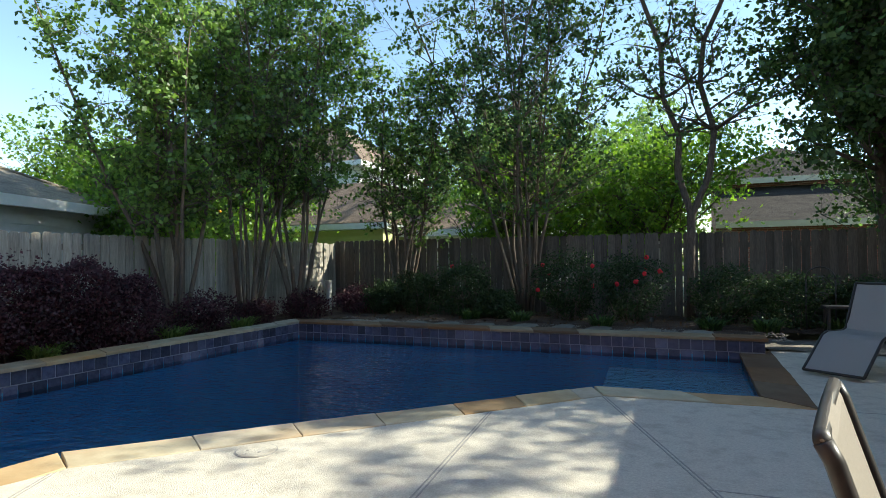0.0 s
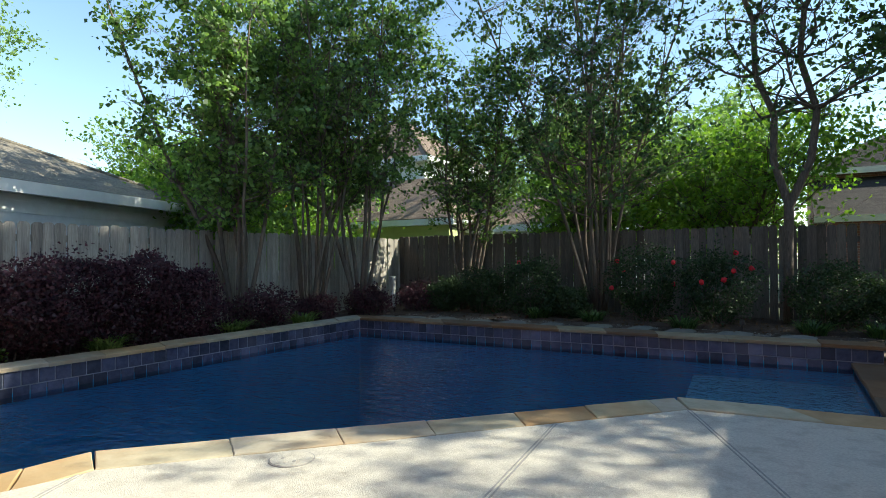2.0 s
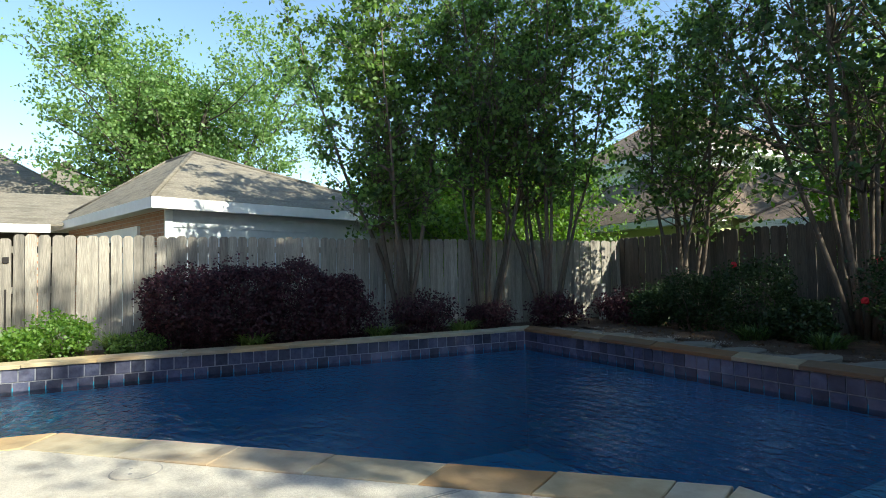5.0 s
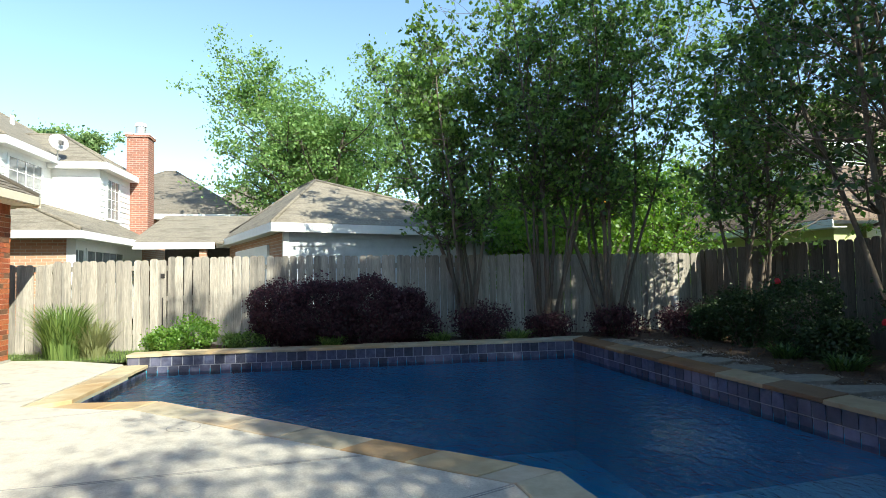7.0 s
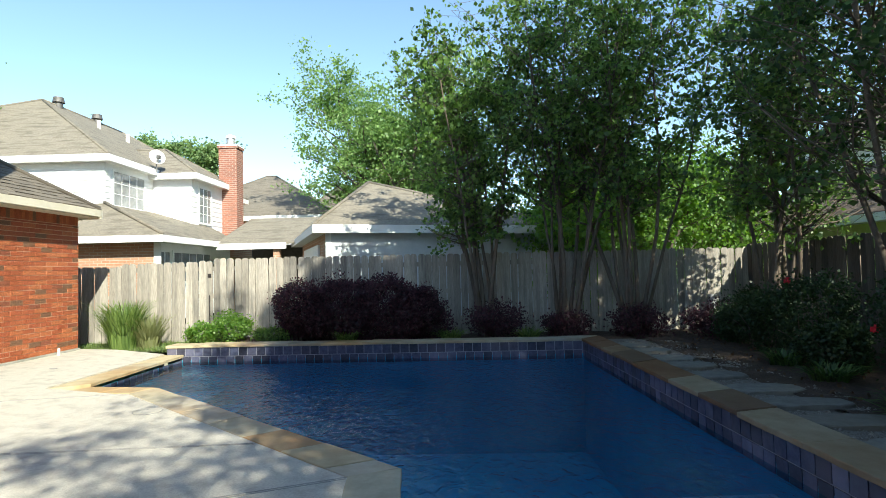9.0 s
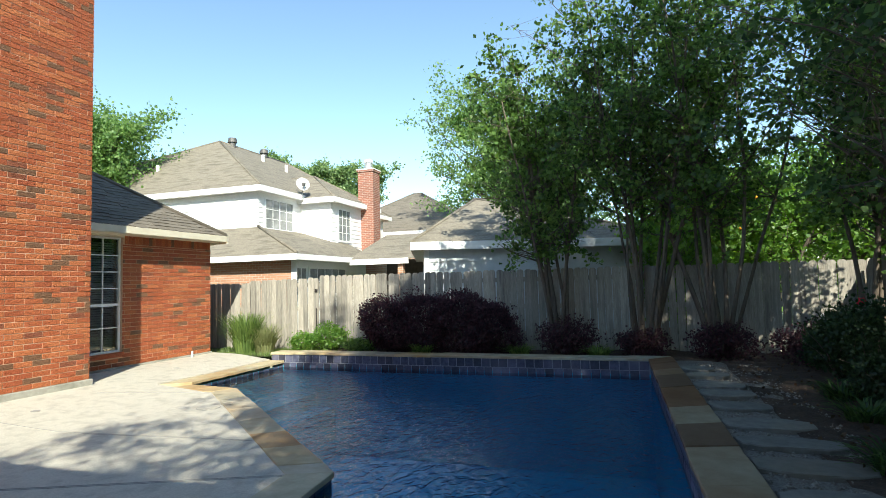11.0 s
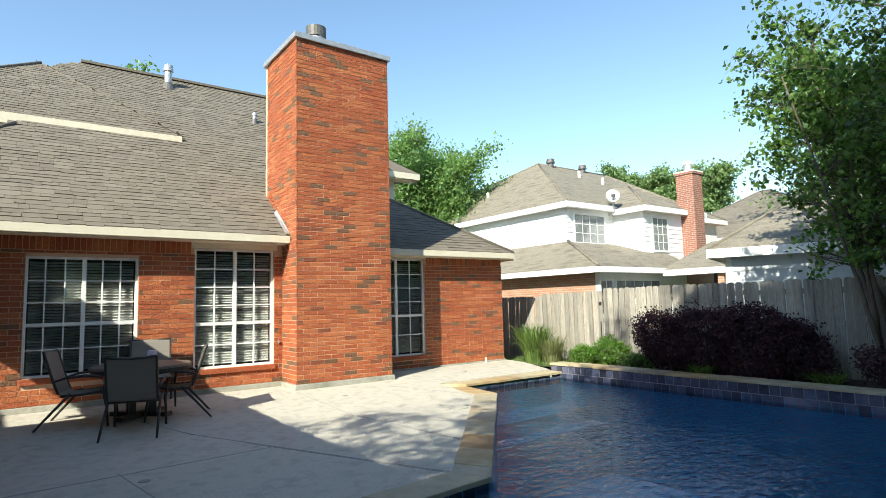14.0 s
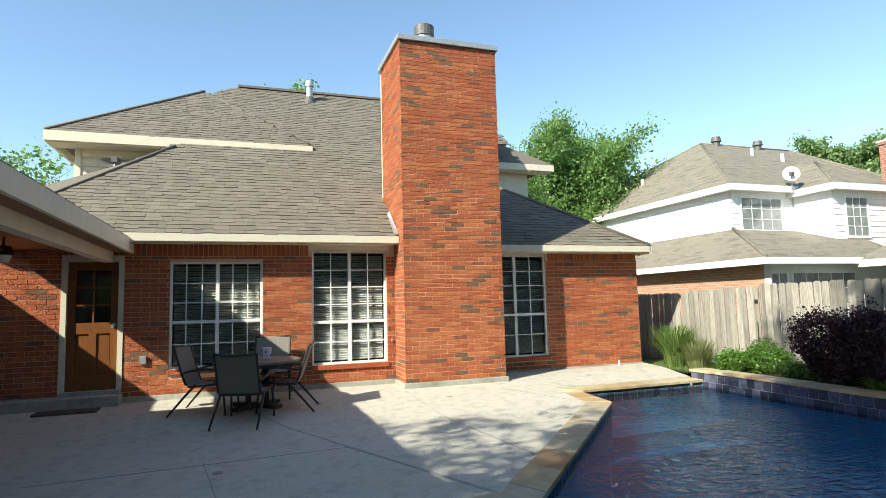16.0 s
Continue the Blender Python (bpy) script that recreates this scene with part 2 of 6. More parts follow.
def water_material():
    m = bpy.data.materials.new("pool_water")
    m.use_nodes = True
    n, l = m.node_tree.nodes, m.node_tree.links
    n.remove(n["Principled BSDF"])
    t, g, f, mx = n.new("ShaderNodeBsdfTransparent"), n.new("ShaderNodeBsdfGlossy"), n.new("ShaderNodeFresnel"), n.new("ShaderNodeMixShader")
    t.inputs["Color"].default_value = (0.50, 0.80, 0.90, 1)
    g.inputs["Roughness"].default_value = 0.03
    f.inputs["IOR"].default_value = 1.33
    geo, mp = n.new("ShaderNodeNewGeometry"), n.new("ShaderNodeMapping")
    mp.inputs["Scale"].default_value = (1.0, 1.7, 1.0)
    l.new(geo.outputs["Position"], mp.inputs[0])
    n1, n2, add = n.new("ShaderNodeTexNoise"), n.new("ShaderNodeTexNoise"), n.new("ShaderNodeMath")
    n1.inputs["Scale"].default_value, n1.inputs["Detail"].default_value, n1.inputs["Distortion"].default_value = 6.4, 2.5, 0.8
    n2.inputs["Scale"].default_value, n2.inputs["Detail"].default_value = 0.9, 2.0
    l.new(mp.outputs[0], n1.inputs[0]), l.new(geo.outputs["Position"], n2.inputs[0])
    add.operation = 'MULTIPLY'
    l.new(n1.outputs["Fac"], add.inputs[0]), l.new(n2.outputs["Fac"], add.inputs[1])
    bp = n.new("ShaderNodeBump")
    bp.inputs["Strength"].default_value, bp.inputs["Distance"].default_value = 1.0, 0.068
    l.new(add.outputs[0], bp.inputs["Height"])
    l.new(bp.outputs[0], g.inputs["Normal"]), l.new(bp.outputs[0], f.inputs["Normal"])
    l.new(f.outputs[0], mx.inputs[0]), l.new(t.outputs[0], mx.inputs[1]), l.new(g.outputs[0], mx.inputs[2])
    l.new(mx.outputs[0], n["Material Output"].inputs["Surface"])
    return m


def glass_material():
    m = bpy.data.materials.new("window_glass")
    m.use_nodes = True
    n, l = m.node_tree.nodes, m.node_tree.links
    n.remove(n["Principled BSDF"])
    t, g, f, mx = n.new("ShaderNodeBsdfTransparent"), n.new("ShaderNodeBsdfGlossy"), n.new("ShaderNodeFresnel"), n.new("ShaderNodeMixShader")
    t.inputs["Color"].default_value = (0.93, 0.95, 0.95, 1)
    g.inputs["Roughness"].default_value = 0.02
    f.inputs["IOR"].default_value = 1.5
    l.new(f.outputs[0], mx.inputs[0]), l.new(t.outputs[0], mx.inputs[1]), l.new(g.outputs[0], mx.inputs[2])
    l.new(mx.outputs[0], n["Material Output"].inputs["Surface"])
    return m


WATER, GLASS = water_material(), glass_material()


# ---- mesh helpers ----
def thing(name, place=(0, 0, 0), label="", category="", group="", kind=""):
    ob = new(name)
    ob.location = place
    ob.empty_display_size = 0.1
    return tagged(ob, label, category, group, kind)


def root_place(ob):
    p = Vector((0, 0, 0))
    while ob is not None:
        p += ob.location
        ob = ob.parent
    return p


def as_object(name, data, material, parent=None, label=""):
    """Links a mesh given in world metres, under a parent if there is one."""
    data.materials.append(material)
    ob = new(name, data)
    if parent is not None:
        data.transform(Matrix.Translation(-root_place(parent)))
        ob.parent = parent
    return tagged(ob, label)


def part(name, bm, material, parent=None, label=""):
    data = bpy.data.meshes.new(name)
    bm.normal_update()
    bm.to_mesh(data)
    bm.free()
    return as_object(name, data, material, parent, label)


def raw_mesh(name, verts, faces):
    data = bpy.data.meshes.new(name)
    data.from_pydata(verts, [], faces)
    return data


def add_box(bm, x0, y0, z0, x1, y1, z1, m=None):
    v = [bm.verts.new((x, y, z)) for x in (x0, x1) for y in (y0, y1) for z in (z0, z1)]
    for f in ((0, 1, 3, 2), (4, 6, 7, 5), (0, 4, 5, 1), (2, 3, 7, 6), (0, 2, 6, 4), (1, 5, 7, 3)):
        bm.faces.new([v[i] for i in f])
    if m is not None:
        bmesh.ops.transform(bm, matrix=m, verts=v)
    return v


def box(x0, y0, z0, x1, y1, z1, bevel=0.0):
    bm = bmesh.new()
    add_box(bm, x0, y0, z0, x1, y1, z1)
    if bevel:
        bmesh.ops.bevel(bm, geom=bm.edges[:], offset=bevel, segments=2, affect='EDGES', profile=0.6)
    return bm


def add_prism(bm, pts, z0, z1):
    """An upright slab over a plan outline (counter-clockwise)."""
    n = len(pts)
    lo = [bm.verts.new((p[0], p[1], z0)) for p in pts]
    hi = [bm.verts.new((p[0], p[1], z1)) for p in pts]
    bm.faces.new(hi)
    bm.faces.new(lo[::-1])
    for i in range(n):
        bm.faces.new((lo[i], lo[(i + 1) % n], hi[(i + 1) % n], hi[i]))


def prism(pts, z0, z1):
    bm = bmesh.new()
    add_prism(bm, pts, z0, z1)
    return bm


def add_slab(bm, pts, thick):
    """A plate under a 3D outline."""
    n = len(pts)
    hi = [bm.verts.new(p) for p in pts]
    lo = [bm.verts.new((p[0], p[1], p[2] - thick)) for p in pts]
    bm.faces.new(hi)
    bm.faces.new(lo[::-1])
    for i in range(n):
        bm.faces.new((lo[i], lo[(i + 1) % n], hi[(i + 1) % n], hi[i]))


def tube(path, radii, sides=6, verts=None, faces=None):
    """A tapered tube along a path, added to lists of verts and faces."""
    base = len(verts)
    n = len(path)
    for i, (p, r) in enumerate(zip(path, radii)):
        d = (path[min(i + 1, n - 1)] - path[max(i - 1, 0)]).normalized()
        a = d.orthogonal().normalized()
        b = d.cross(a)
        for k in range(sides):
            t = 2 * math.pi * k / sides
            q = p + (a * math.cos(t) + b * math.sin(t)) * r
            verts.append((q.x, q.y, q.z))
    for i in range(n - 1):
        for k in range(sides):
            k2 = (k + 1) % sides
            faces.append((base + i * sides + k, base + i * sides + k2, base + (i + 1) * sides + k2, base + (i + 1) * sides + k))
    faces.append(tuple(base + k for k in range(sides))[::-1])
    faces.append(tuple(base + (n - 1) * sides + k for k in range(sides)))


def tubes(name, runs, material, parent, sides=8, label=""):
    v, f = [], []
    for pts, r in runs:
        pts = [Vector(p) for p in pts]
        rr = r if isinstance(r, (list, tuple)) else [r] * len(pts)
        tube(pts, rr, sides, v, f)
    data = raw_mesh(name, v, f)
    for poly in data.polygons:
        poly.use_smooth = True
    return as_object(name, data, material, parent, label)


def cylinder(x, y, z0, z1, r0, r1=None, sides=20):
    bm = bmesh.new()
    bmesh.ops.create_cone(bm, cap_ends=True, segments=sides, radius1=r0, radius2=r0 if r1 is None else r1, depth=z1 - z0, matrix=Matrix.Translation((x, y, (z0 + z1) / 2)))
    return bm


# ---- plants ----
def leaf_mesh(name, centres, size, rng, up=0.25, long=1.9):
    """Small folded leaves with random turn at the given places."""
    n = len(centres)
    d = rng.normal(size=(n, 3))
    d[:, 2] += up
    d /= np.linalg.norm(d, axis=1)[:, None]
    s = np.cross(d, rng.normal(size=(n, 3)))
    s /= np.linalg.norm(s, axis=1)[:, None] + 1e-9
    nn = np.cross(d, s)
    k = (size * rng.uniform(0.6, 1.3, n))[:, None]
    c = np.asarray(centres)
    v = np.empty((n, 4, 3))
    v[:, 0] = c - d * k * 0.5 * long * 0.55
    v[:, 1] = c + s * k * 0.38 + nn * k * 0.10
    v[:, 2] = c + d * k * 0.5 * long * 0.55
    v[:, 3] = c - s * k * 0.38 + nn * k * 0.10
    data = bpy.data.meshes.new(name)
    data.vertices.add(n * 4)
    data.vertices.foreach_set("co", v.reshape(-1))
    data.loops.add(n * 4)
    data.loops.foreach_set("vertex_index", np.arange(n * 4))
    data.polygons.add(n)
    data.polygons.foreach_set("loop_start", np.arange(0, n * 4, 4))
    data.polygons.foreach_set("loop_total", np.full(n, 4))
    data.update(calc_edges=True)
    return data


def grow(rnd, start, way, length, radius, steps, bend, lift):
    """A bent limb: its points and radii."""
    pts, rad, p, d = [start.copy()], [radius], start.copy(), way.normalized()
    for i in range(steps):
        d = (d + Vector((rnd.gauss(0, bend), rnd.gauss(0, bend), rnd.gauss(0, bend * 0.6) + lift))).normalized()
        p = p + d * (length / steps)
        pts.append(p.copy())
        rad.append(radius * (1 - 0.75 * (i + 1) / steps))
    return pts, rad


def tree(name, x, y, z, height, spread, stems, leaves, size, seed, bark, leaf, label, category="tree", radius=0.06, clear=0.35, flat=1.0, lean=(0, 0), clump=0.3, group="", steps=7, bend=0.10, twigs=True, mains=None, low=None):
    """A tree of tapered stems, limbs and twigs, and a crown of many single leaves gathered in sprays."""
    rnd, rng = random.Random(seed), np.random.default_rng(seed)
    root = thing(name, (x, y, z), label, category, group)
    v, f, tips = [], [], []
    base = Vector((x, y, z))
    for i in range(stems):
        a = 2 * math.pi * (i + rnd.uniform(-0.3, 0.3)) / stems
        tilt = spread / height * rnd.uniform(0.18, 0.55) if stems > 1 else 0.06
        way = Vector((math.cos(a) * tilt + lean[0], math.sin(a) * tilt + lean[1], 1))
        off = Vector((math.cos(a), math.sin(a), 0)) * (0.11 if stems > 1 else 0)
        pts, rad = grow(rnd, base + off - Vector((0, 0, 0.05)), way, height * rnd.uniform(0.72, 0.95), radius * rnd.uniform(0.7, 1.1), steps + 2, bend * 0.55, 0.03)
        if mains:
            pts = [base + Vector(q) for q in mains[i]]
            rad = [radius * (1 - 0.7 * q / (len(pts) - 1)) for q in range(len(pts))]
        tube(pts, rad, 7, v, f)
        for j in range(1, len(pts)):
            if (pts[j].z - z) / height < clear:
                continue
            for _ in range(3 if stems > 2 else 4):
                a2 = rnd.uniform(0, 2 * math.pi)
                w2 = Vector((math.cos(a2), math.sin(a2), rnd.uniform(0.15, 0.8) * flat))
                l2 = spread * rnd.uniform(0.28, 0.62) * (1.15 - 0.55 * (pts[j].z - z) / height)
                p2, r2 = grow(rnd, pts[j], w2, l2, rad[j] * 0.55, 5, bend * 1.6, 0.05)
                tube(p2, r2, 5, v, f)
                for k in range(1, len(p2)):
                    tips.append((p2[k], 0.8))
                    if twigs:
                        for _ in range(2):
                            w3 = Vector((rnd.gauss(0, 1), rnd.gauss(0, 1), rnd.gauss(0.25, 0.7)))
                            p3, r3 = grow(rnd, p2[k], w3, l2 * rnd.uniform(0.25, 0.5), max(r2[k] * 0.5, 0.004), 3, bend * 2, 0.04)
                            tube(p3, r3, 3, v, f)
                            tips.append((p3[2], 1.0)), tips.append((p3[3], 1.4))
    data = raw_mesh("trunk", v, f)
    for poly in data.polygons:
        poly.use_smooth = True
    as_object("trunk", data, bark, root)
    if leaves:
        P = np.array([t[0] for t in tips])
        W = np.array([t[1] for t in tips])
        if low is not None:
            W = np.where(P[:, 2] < low, W * 0.045, W)
        keep = rng.choice(len(P), min(len(P), max(40, leaves // 20)), replace=False, p=W / W.sum())
        P, W = P[keep], W[keep]
        idx = rng.choice(len(P), leaves, p=W / W.sum())
        c = P[idx] + rng.normal(size=(leaves, 3)) * clump * rng.uniform(0.2, 1.0, (leaves, 1)) * np.array([1, 1, 0.7])
        crown = as_object("crown", leaf_mesh("crown", c, size, rng), leaf, root)
        tagged(crown, kind="stuff")
    return root


def shrub(name, x, y, z, rx, ry, h, leaves, size, seed, leaf, label, category="shrub", bark=None, group="", flowers=0, flower_mat=None, hollow=0.55):
    """A bush: many thin stems and leaves thickest near an uneven outline."""
    rnd, rng = random.Random(seed), np.random.default_rng(seed)
    root = thing(name, (x, y, z), label, category, group)
    v, f = [], []
    for i in range(14):
        a = rnd.uniform(0, 2 * math.pi)
        pts, rad = grow(rnd, Vector((x + math.cos(a) * rx * 0.25, y + math.sin(a) * ry * 0.25, z - 0.03)), Vector((math.cos(a) * rx / h, math.sin(a) * ry / h, 1.2)), h * rnd.uniform(0.6, 0.95), 0.012, 4, 0.18, 0.02)
        tube(pts, rad, 4, v, f)
    as_object("stem", raw_mesh("stem", v, f), bark or BARK_DARK, root)
    d = rng.normal(size=(leaves, 3))
    d /= np.linalg.norm(d, axis=1)[:, None]
    bumps = np.zeros(leaves)
    for i in range(26):
        q = rng.normal(size=3)
        q /= np.linalg.norm(q)
        bumps += np.maximum(0, d @ q - 0.80) * rng.uniform(-0.7, 1.5)
    r = (hollow + (1 - hollow) * rng.uniform(0, 1, leaves) ** 0.6) * (0.86 + bumps * 1.3) * rng.uniform(0.90, 1.10, leaves)
    sprig = rng.integers(0, 60, leaves)
    reach = rng.uniform(0.95, 1.22, 60)
    aim = rng.normal(size=(60, 3))
    aim /= np.linalg.norm(aim, axis=1)[:, None]
    stray = rng.uniform(0, 1, leaves) < 0.16
    d = np.where(stray[:, None], aim[sprig] + rng.normal(size=(leaves, 3)) * 0.07, d)
    r = np.where(stray, reach[sprig] * rng.uniform(0.7, 1.08, leaves), r)
    c = np.stack([x + d[:, 0] * rx * r, y + d[:, 1] * ry * r, z + h * 0.52 + d[:, 2] * h * 0.5 * r], 1)
    c[:, 2] = np.maximum(c[:, 2], z + 0.02)
    c += rng.normal(size=c.shape) * size * 0.5
    tagged(as_object("foliage", leaf_mesh("foliage", c, size, rng), leaf, root), kind="stuff")
    for i in range(flowers):
        a, e = rnd.uniform(0, 2 * math.pi), rnd.uniform(-0.1, 1.2)
        p = np.array([x + rx * math.cos(a) * math.cos(e), y + ry * math.sin(a) * math.cos(e), z + h * (0.52 + 0.5 * math.sin(e))])
        bm = bmesh.new()
        bmesh.ops.create_icosphere(bm, subdivisions=2, radius=0.042, matrix=Matrix.Translation(p))
        for vtx in bm.verts:
            vtx.co += Vector(rng.normal(size=3) * 0.006)
        part("flower", bm, flower_mat, root, "red rose bloom")
    return root


def blades(name, x, y, z, r, h, count, seed, leaf, label, category="grass clump", width=0.012, droop=0.5, group="", ry=None):
    """A tuft of long arching blades."""
    rng = np.random.default_rng(seed)
    root = thing(name, (x, y, z), label, category, group)
    v, f = [], []
    for i in range(count):
        a, q = rng.uniform(0, 2 * math.pi), rng.uniform(0, 1) ** 0.5
        bx, by = x + math.cos(a) * r * 0.45 * q, y + math.sin(a) * (ry or r) * 0.45 * q
        hh, out = h * rng.uniform(0.55, 1.05), r * rng.uniform(0.2, 1.1)
        a += rng.normal() * 0.5
        w = width * rng.uniform(0.6, 1.3)
        sx, sy = -math.sin(a) * w, math.cos(a) * w
        b0 = len(v)
        for k, t in enumerate((0, 0.4, 0.75, 1.0)):
            ox = out * t ** 1.8
            zz = z - 0.01 + hh * (t - droop * 0.45 * t ** 3)
            ww = (1.0, 0.9, 0.6, 0.1)[k]
            v.append((bx + math.cos(a) * ox - sx * ww, by + math.sin(a) * ox - sy * ww, zz))
            v.append((bx + math.cos(a) * ox + sx * ww, by + math.sin(a) * ox + sy * ww, zz))
        for k in range(3):
            f.append((b0 + 2 * k, b0 + 2 * k + 1, b0 + 2 * k + 3, b0 + 2 * k + 2))
    tagged(as_object("blade", raw_mesh("blade", v, f), leaf, root), kind="stuff")
    return root


# ---- ground, deck and pool ----
WATER_Z, RAISED = -0.125, 0.165
LEFT_X, BACK_Y = -6.28, 9.14


def back_y(x):
    """The back wall of the pool runs slightly askew."""
    return BACK_Y + 0.031 * (x - LEFT_X)


INNER = [(LEFT_X, 2.25), (-3.78, 2.25), (-3.68, 3.18), (-0.60, 6.57), (0.94, 6.72), (0.94, back_y(0.94))]
OUTER = [(LEFT_X - 0.02, 1.93), (-3.44, 1.93), (-3.36, 3.02), (-0.46, 6.24), (1.32, 6.40), (1.32, 9.72)]


def deck_z(x, y):
    return -0.05 + 0.14 * min(1, max(0, (2.9 - y) / 1.9))


ground_bm = bmesh.new()
HX0, HX1, HY0, HY1 = -6.6, 1.3, 1.2, 9.6
xs, ys = (-400, HX0, HX1, 400), (-400, HY0, HY1, 400)
gv = {(i, j): ground_bm.verts.new((xs[i], ys[j], -0.10)) for i in range(4) for j in range(4)}
for i in range(3):
    for j in range(3):
        if (i, j) != (1, 1):
            ground_bm.faces.new((gv[i, j], gv[i + 1, j], gv[i + 1, j + 1], gv[i, j + 1]))
tagged(part("ground", ground_bm, GRASS_GROUND), "dull green lawn and soil round the yard", "ground", kind="structure")

deck_bm = bmesh.new()
outline = [(-6.72, 0.0), (9.4, 0.0), (9.4, 10.3), (2.2, 10.3), (1.32, 9.95)] + [OUTER[i] for i in (5, 4, 3, 2, 1, 0)]
deck_bm.faces.new([deck_bm.verts.new((x, y, 0)) for x, y in outline])
for y in np.arange(0.5, 3.3, 0.2):
    bmesh.ops.bisect_plane(deck_bm, geom=deck_bm.verts[:] + deck_bm.edges[:] + deck_bm.faces[:], plane_co=(0, y, 0), plane_no=(0, 1, 0))
bmesh.ops.triangulate(deck_bm, faces=deck_bm.faces[:])
for vert in deck_bm.verts:
    vert.co.z = deck_z(vert.co.x, vert.co.y) - 0.004
ext = bmesh.ops.extrude_face_region(deck_bm, geom=deck_bm.faces[:])
for vert in [g for g in ext["geom"] if isinstance(g, bmesh.types.BMVert)]:
    vert.co.z -= 0.22
bmesh.ops.recalc_face_normals(deck_bm, faces=deck_bm.faces[:])
deck = tagged(part("pavement", deck_bm, CONCRETE), "pale pebbled concrete pool deck with tree shadows", "pavement", kind="structure")


def joint_strip(x0, y0, x1, y1, w=0.010):
    d = Vector((x1 - x0, y1 - y0))
    n = Vector((-d.y, d.x)).normalized() * w * 0.5
    bm = bmesh.new()
    steps = max(2, int(d.length / 0.3))
    rows = []
    for i in range(steps + 1):
        p = Vector((x0, y0)) + d * i / steps
        z = deck_z(p.x, p.y) - 0.001
        rows.append([bm.verts.new((p.x + s * n.x, p.y + s * n.y, z + dz)) for s, dz in ((-1, -0.01), (-1, 0), (1, 0), (1, -0.01))])
    for a, b in zip(rows, rows[1:]):
        for k in range(3):
            bm.faces.new((a[k], b[k], b[k + 1], a[k + 1]))
    part("joint", bm, JOINT, deck)


for a in ((-0.47, 6.23, 0.55, 3.85), (-0.44, 6.23, 0.58, 3.85), (-1.29, 5.29, -1.1, 3.3), (-1.27, 5.31, -1.07, 3.3), (0.40, 4.2, 3.4, 4.4), (-3.38, 2.95, -2.6, 1.7), (-3.35, 2.95, -2.57, 1.7), (0.55, 3.85, 1.9, 0.75), (-1.1, 3.3, -1.0, 1.3), (1.72, 5.42, 1.9, 4.2), (1.32, 6.4, 3.3, 6.6)):
    joint_strip(*a)

# pool shell
FLOOR_OUT = [(LEFT_X, 2.25), (-3.78, 2.25), (-3.68, 3.18), (-0.60, 6.57), (0.94, 6.72), (0.94, back_y(0.94)), (LEFT_X, BACK_Y)]
basin_bm = bmesh.new()
top = [basin_bm.verts.new((x, y, -0.09)) for x, y in FLOOR_OUT]
low = [basin_bm.verts.new((x, y, -1.75)) for x, y in FLOOR_OUT]
for i in range(7):
    j = (i + 1) % 7
    basin_bm.faces.new((top[j], top[i], low[i], low[j]))
basin_bm.faces.new(low)
basin = tagged(part("pool_basin", basin_bm, PLASTER), "deep blue plastered swimming pool basin", "pool", kind="structure")
LEDGE_PLAN = [(-0.62, 6.60), (0.938, 6.73), (0.938, back_y(0.938) - 0.002), (-0.80, back_y(-0.80) - 0.002)]
part("ledge_base", prism(LEDGE_PLAN, -1.74, -0.36), PLASTER, basin)
part("tanning_ledge", prism(LEDGE_PLAN, -0.36, -0.33), LEDGE, basin, "pale shallow tanning ledge under water")
part("step", prism([(LEFT_X + 0.002, 2.252), (-3.79, 2.252), (-3.70, 3.1), (LEFT_X + 0.002, 3.0)], -1.74, -0.60), PLASTER, basin)
part("step", prism([(LEFT_X + 0.002, 3.0), (-3.70, 3.1), (-3.40, 3.48), (LEFT_X + 0.002, 3.4)], -1.74, -0.85), PLASTER, basin)
water_bm = bmesh.new()
water_bm.faces.new([water_bm.verts.new((x, y, WATER_Z)) for x, y in FLOOR_OUT])
tagged(part("water", water_bm, WATER), "rippled deep blue pool water", "water", kind="structure")

# raised beams behind the tiles, with their backs to the beds
beam = thing("raised_pool_wall", (LEFT_X - 0.15, 5.5, -0.1), "raised pool wall faced with blue tiles and capped with sandstone", "pool wall", kind="structure")
part("core", box(LEFT_X - 0.30, 2.0, -1.80, LEFT_X - 0.004, 9.44, RAISED - 0.042), GROUT, beam)
part("core", prism([(LEFT_X - 0.004, BACK_Y + 0.006), (1.22, back_y(1.22) + 0.006), (1.22, back_y(1.22) + 0.30), (LEFT_X - 0.004, BACK_Y + 0.30)], -1.80, RAISED - 0.042), GROUT, beam)


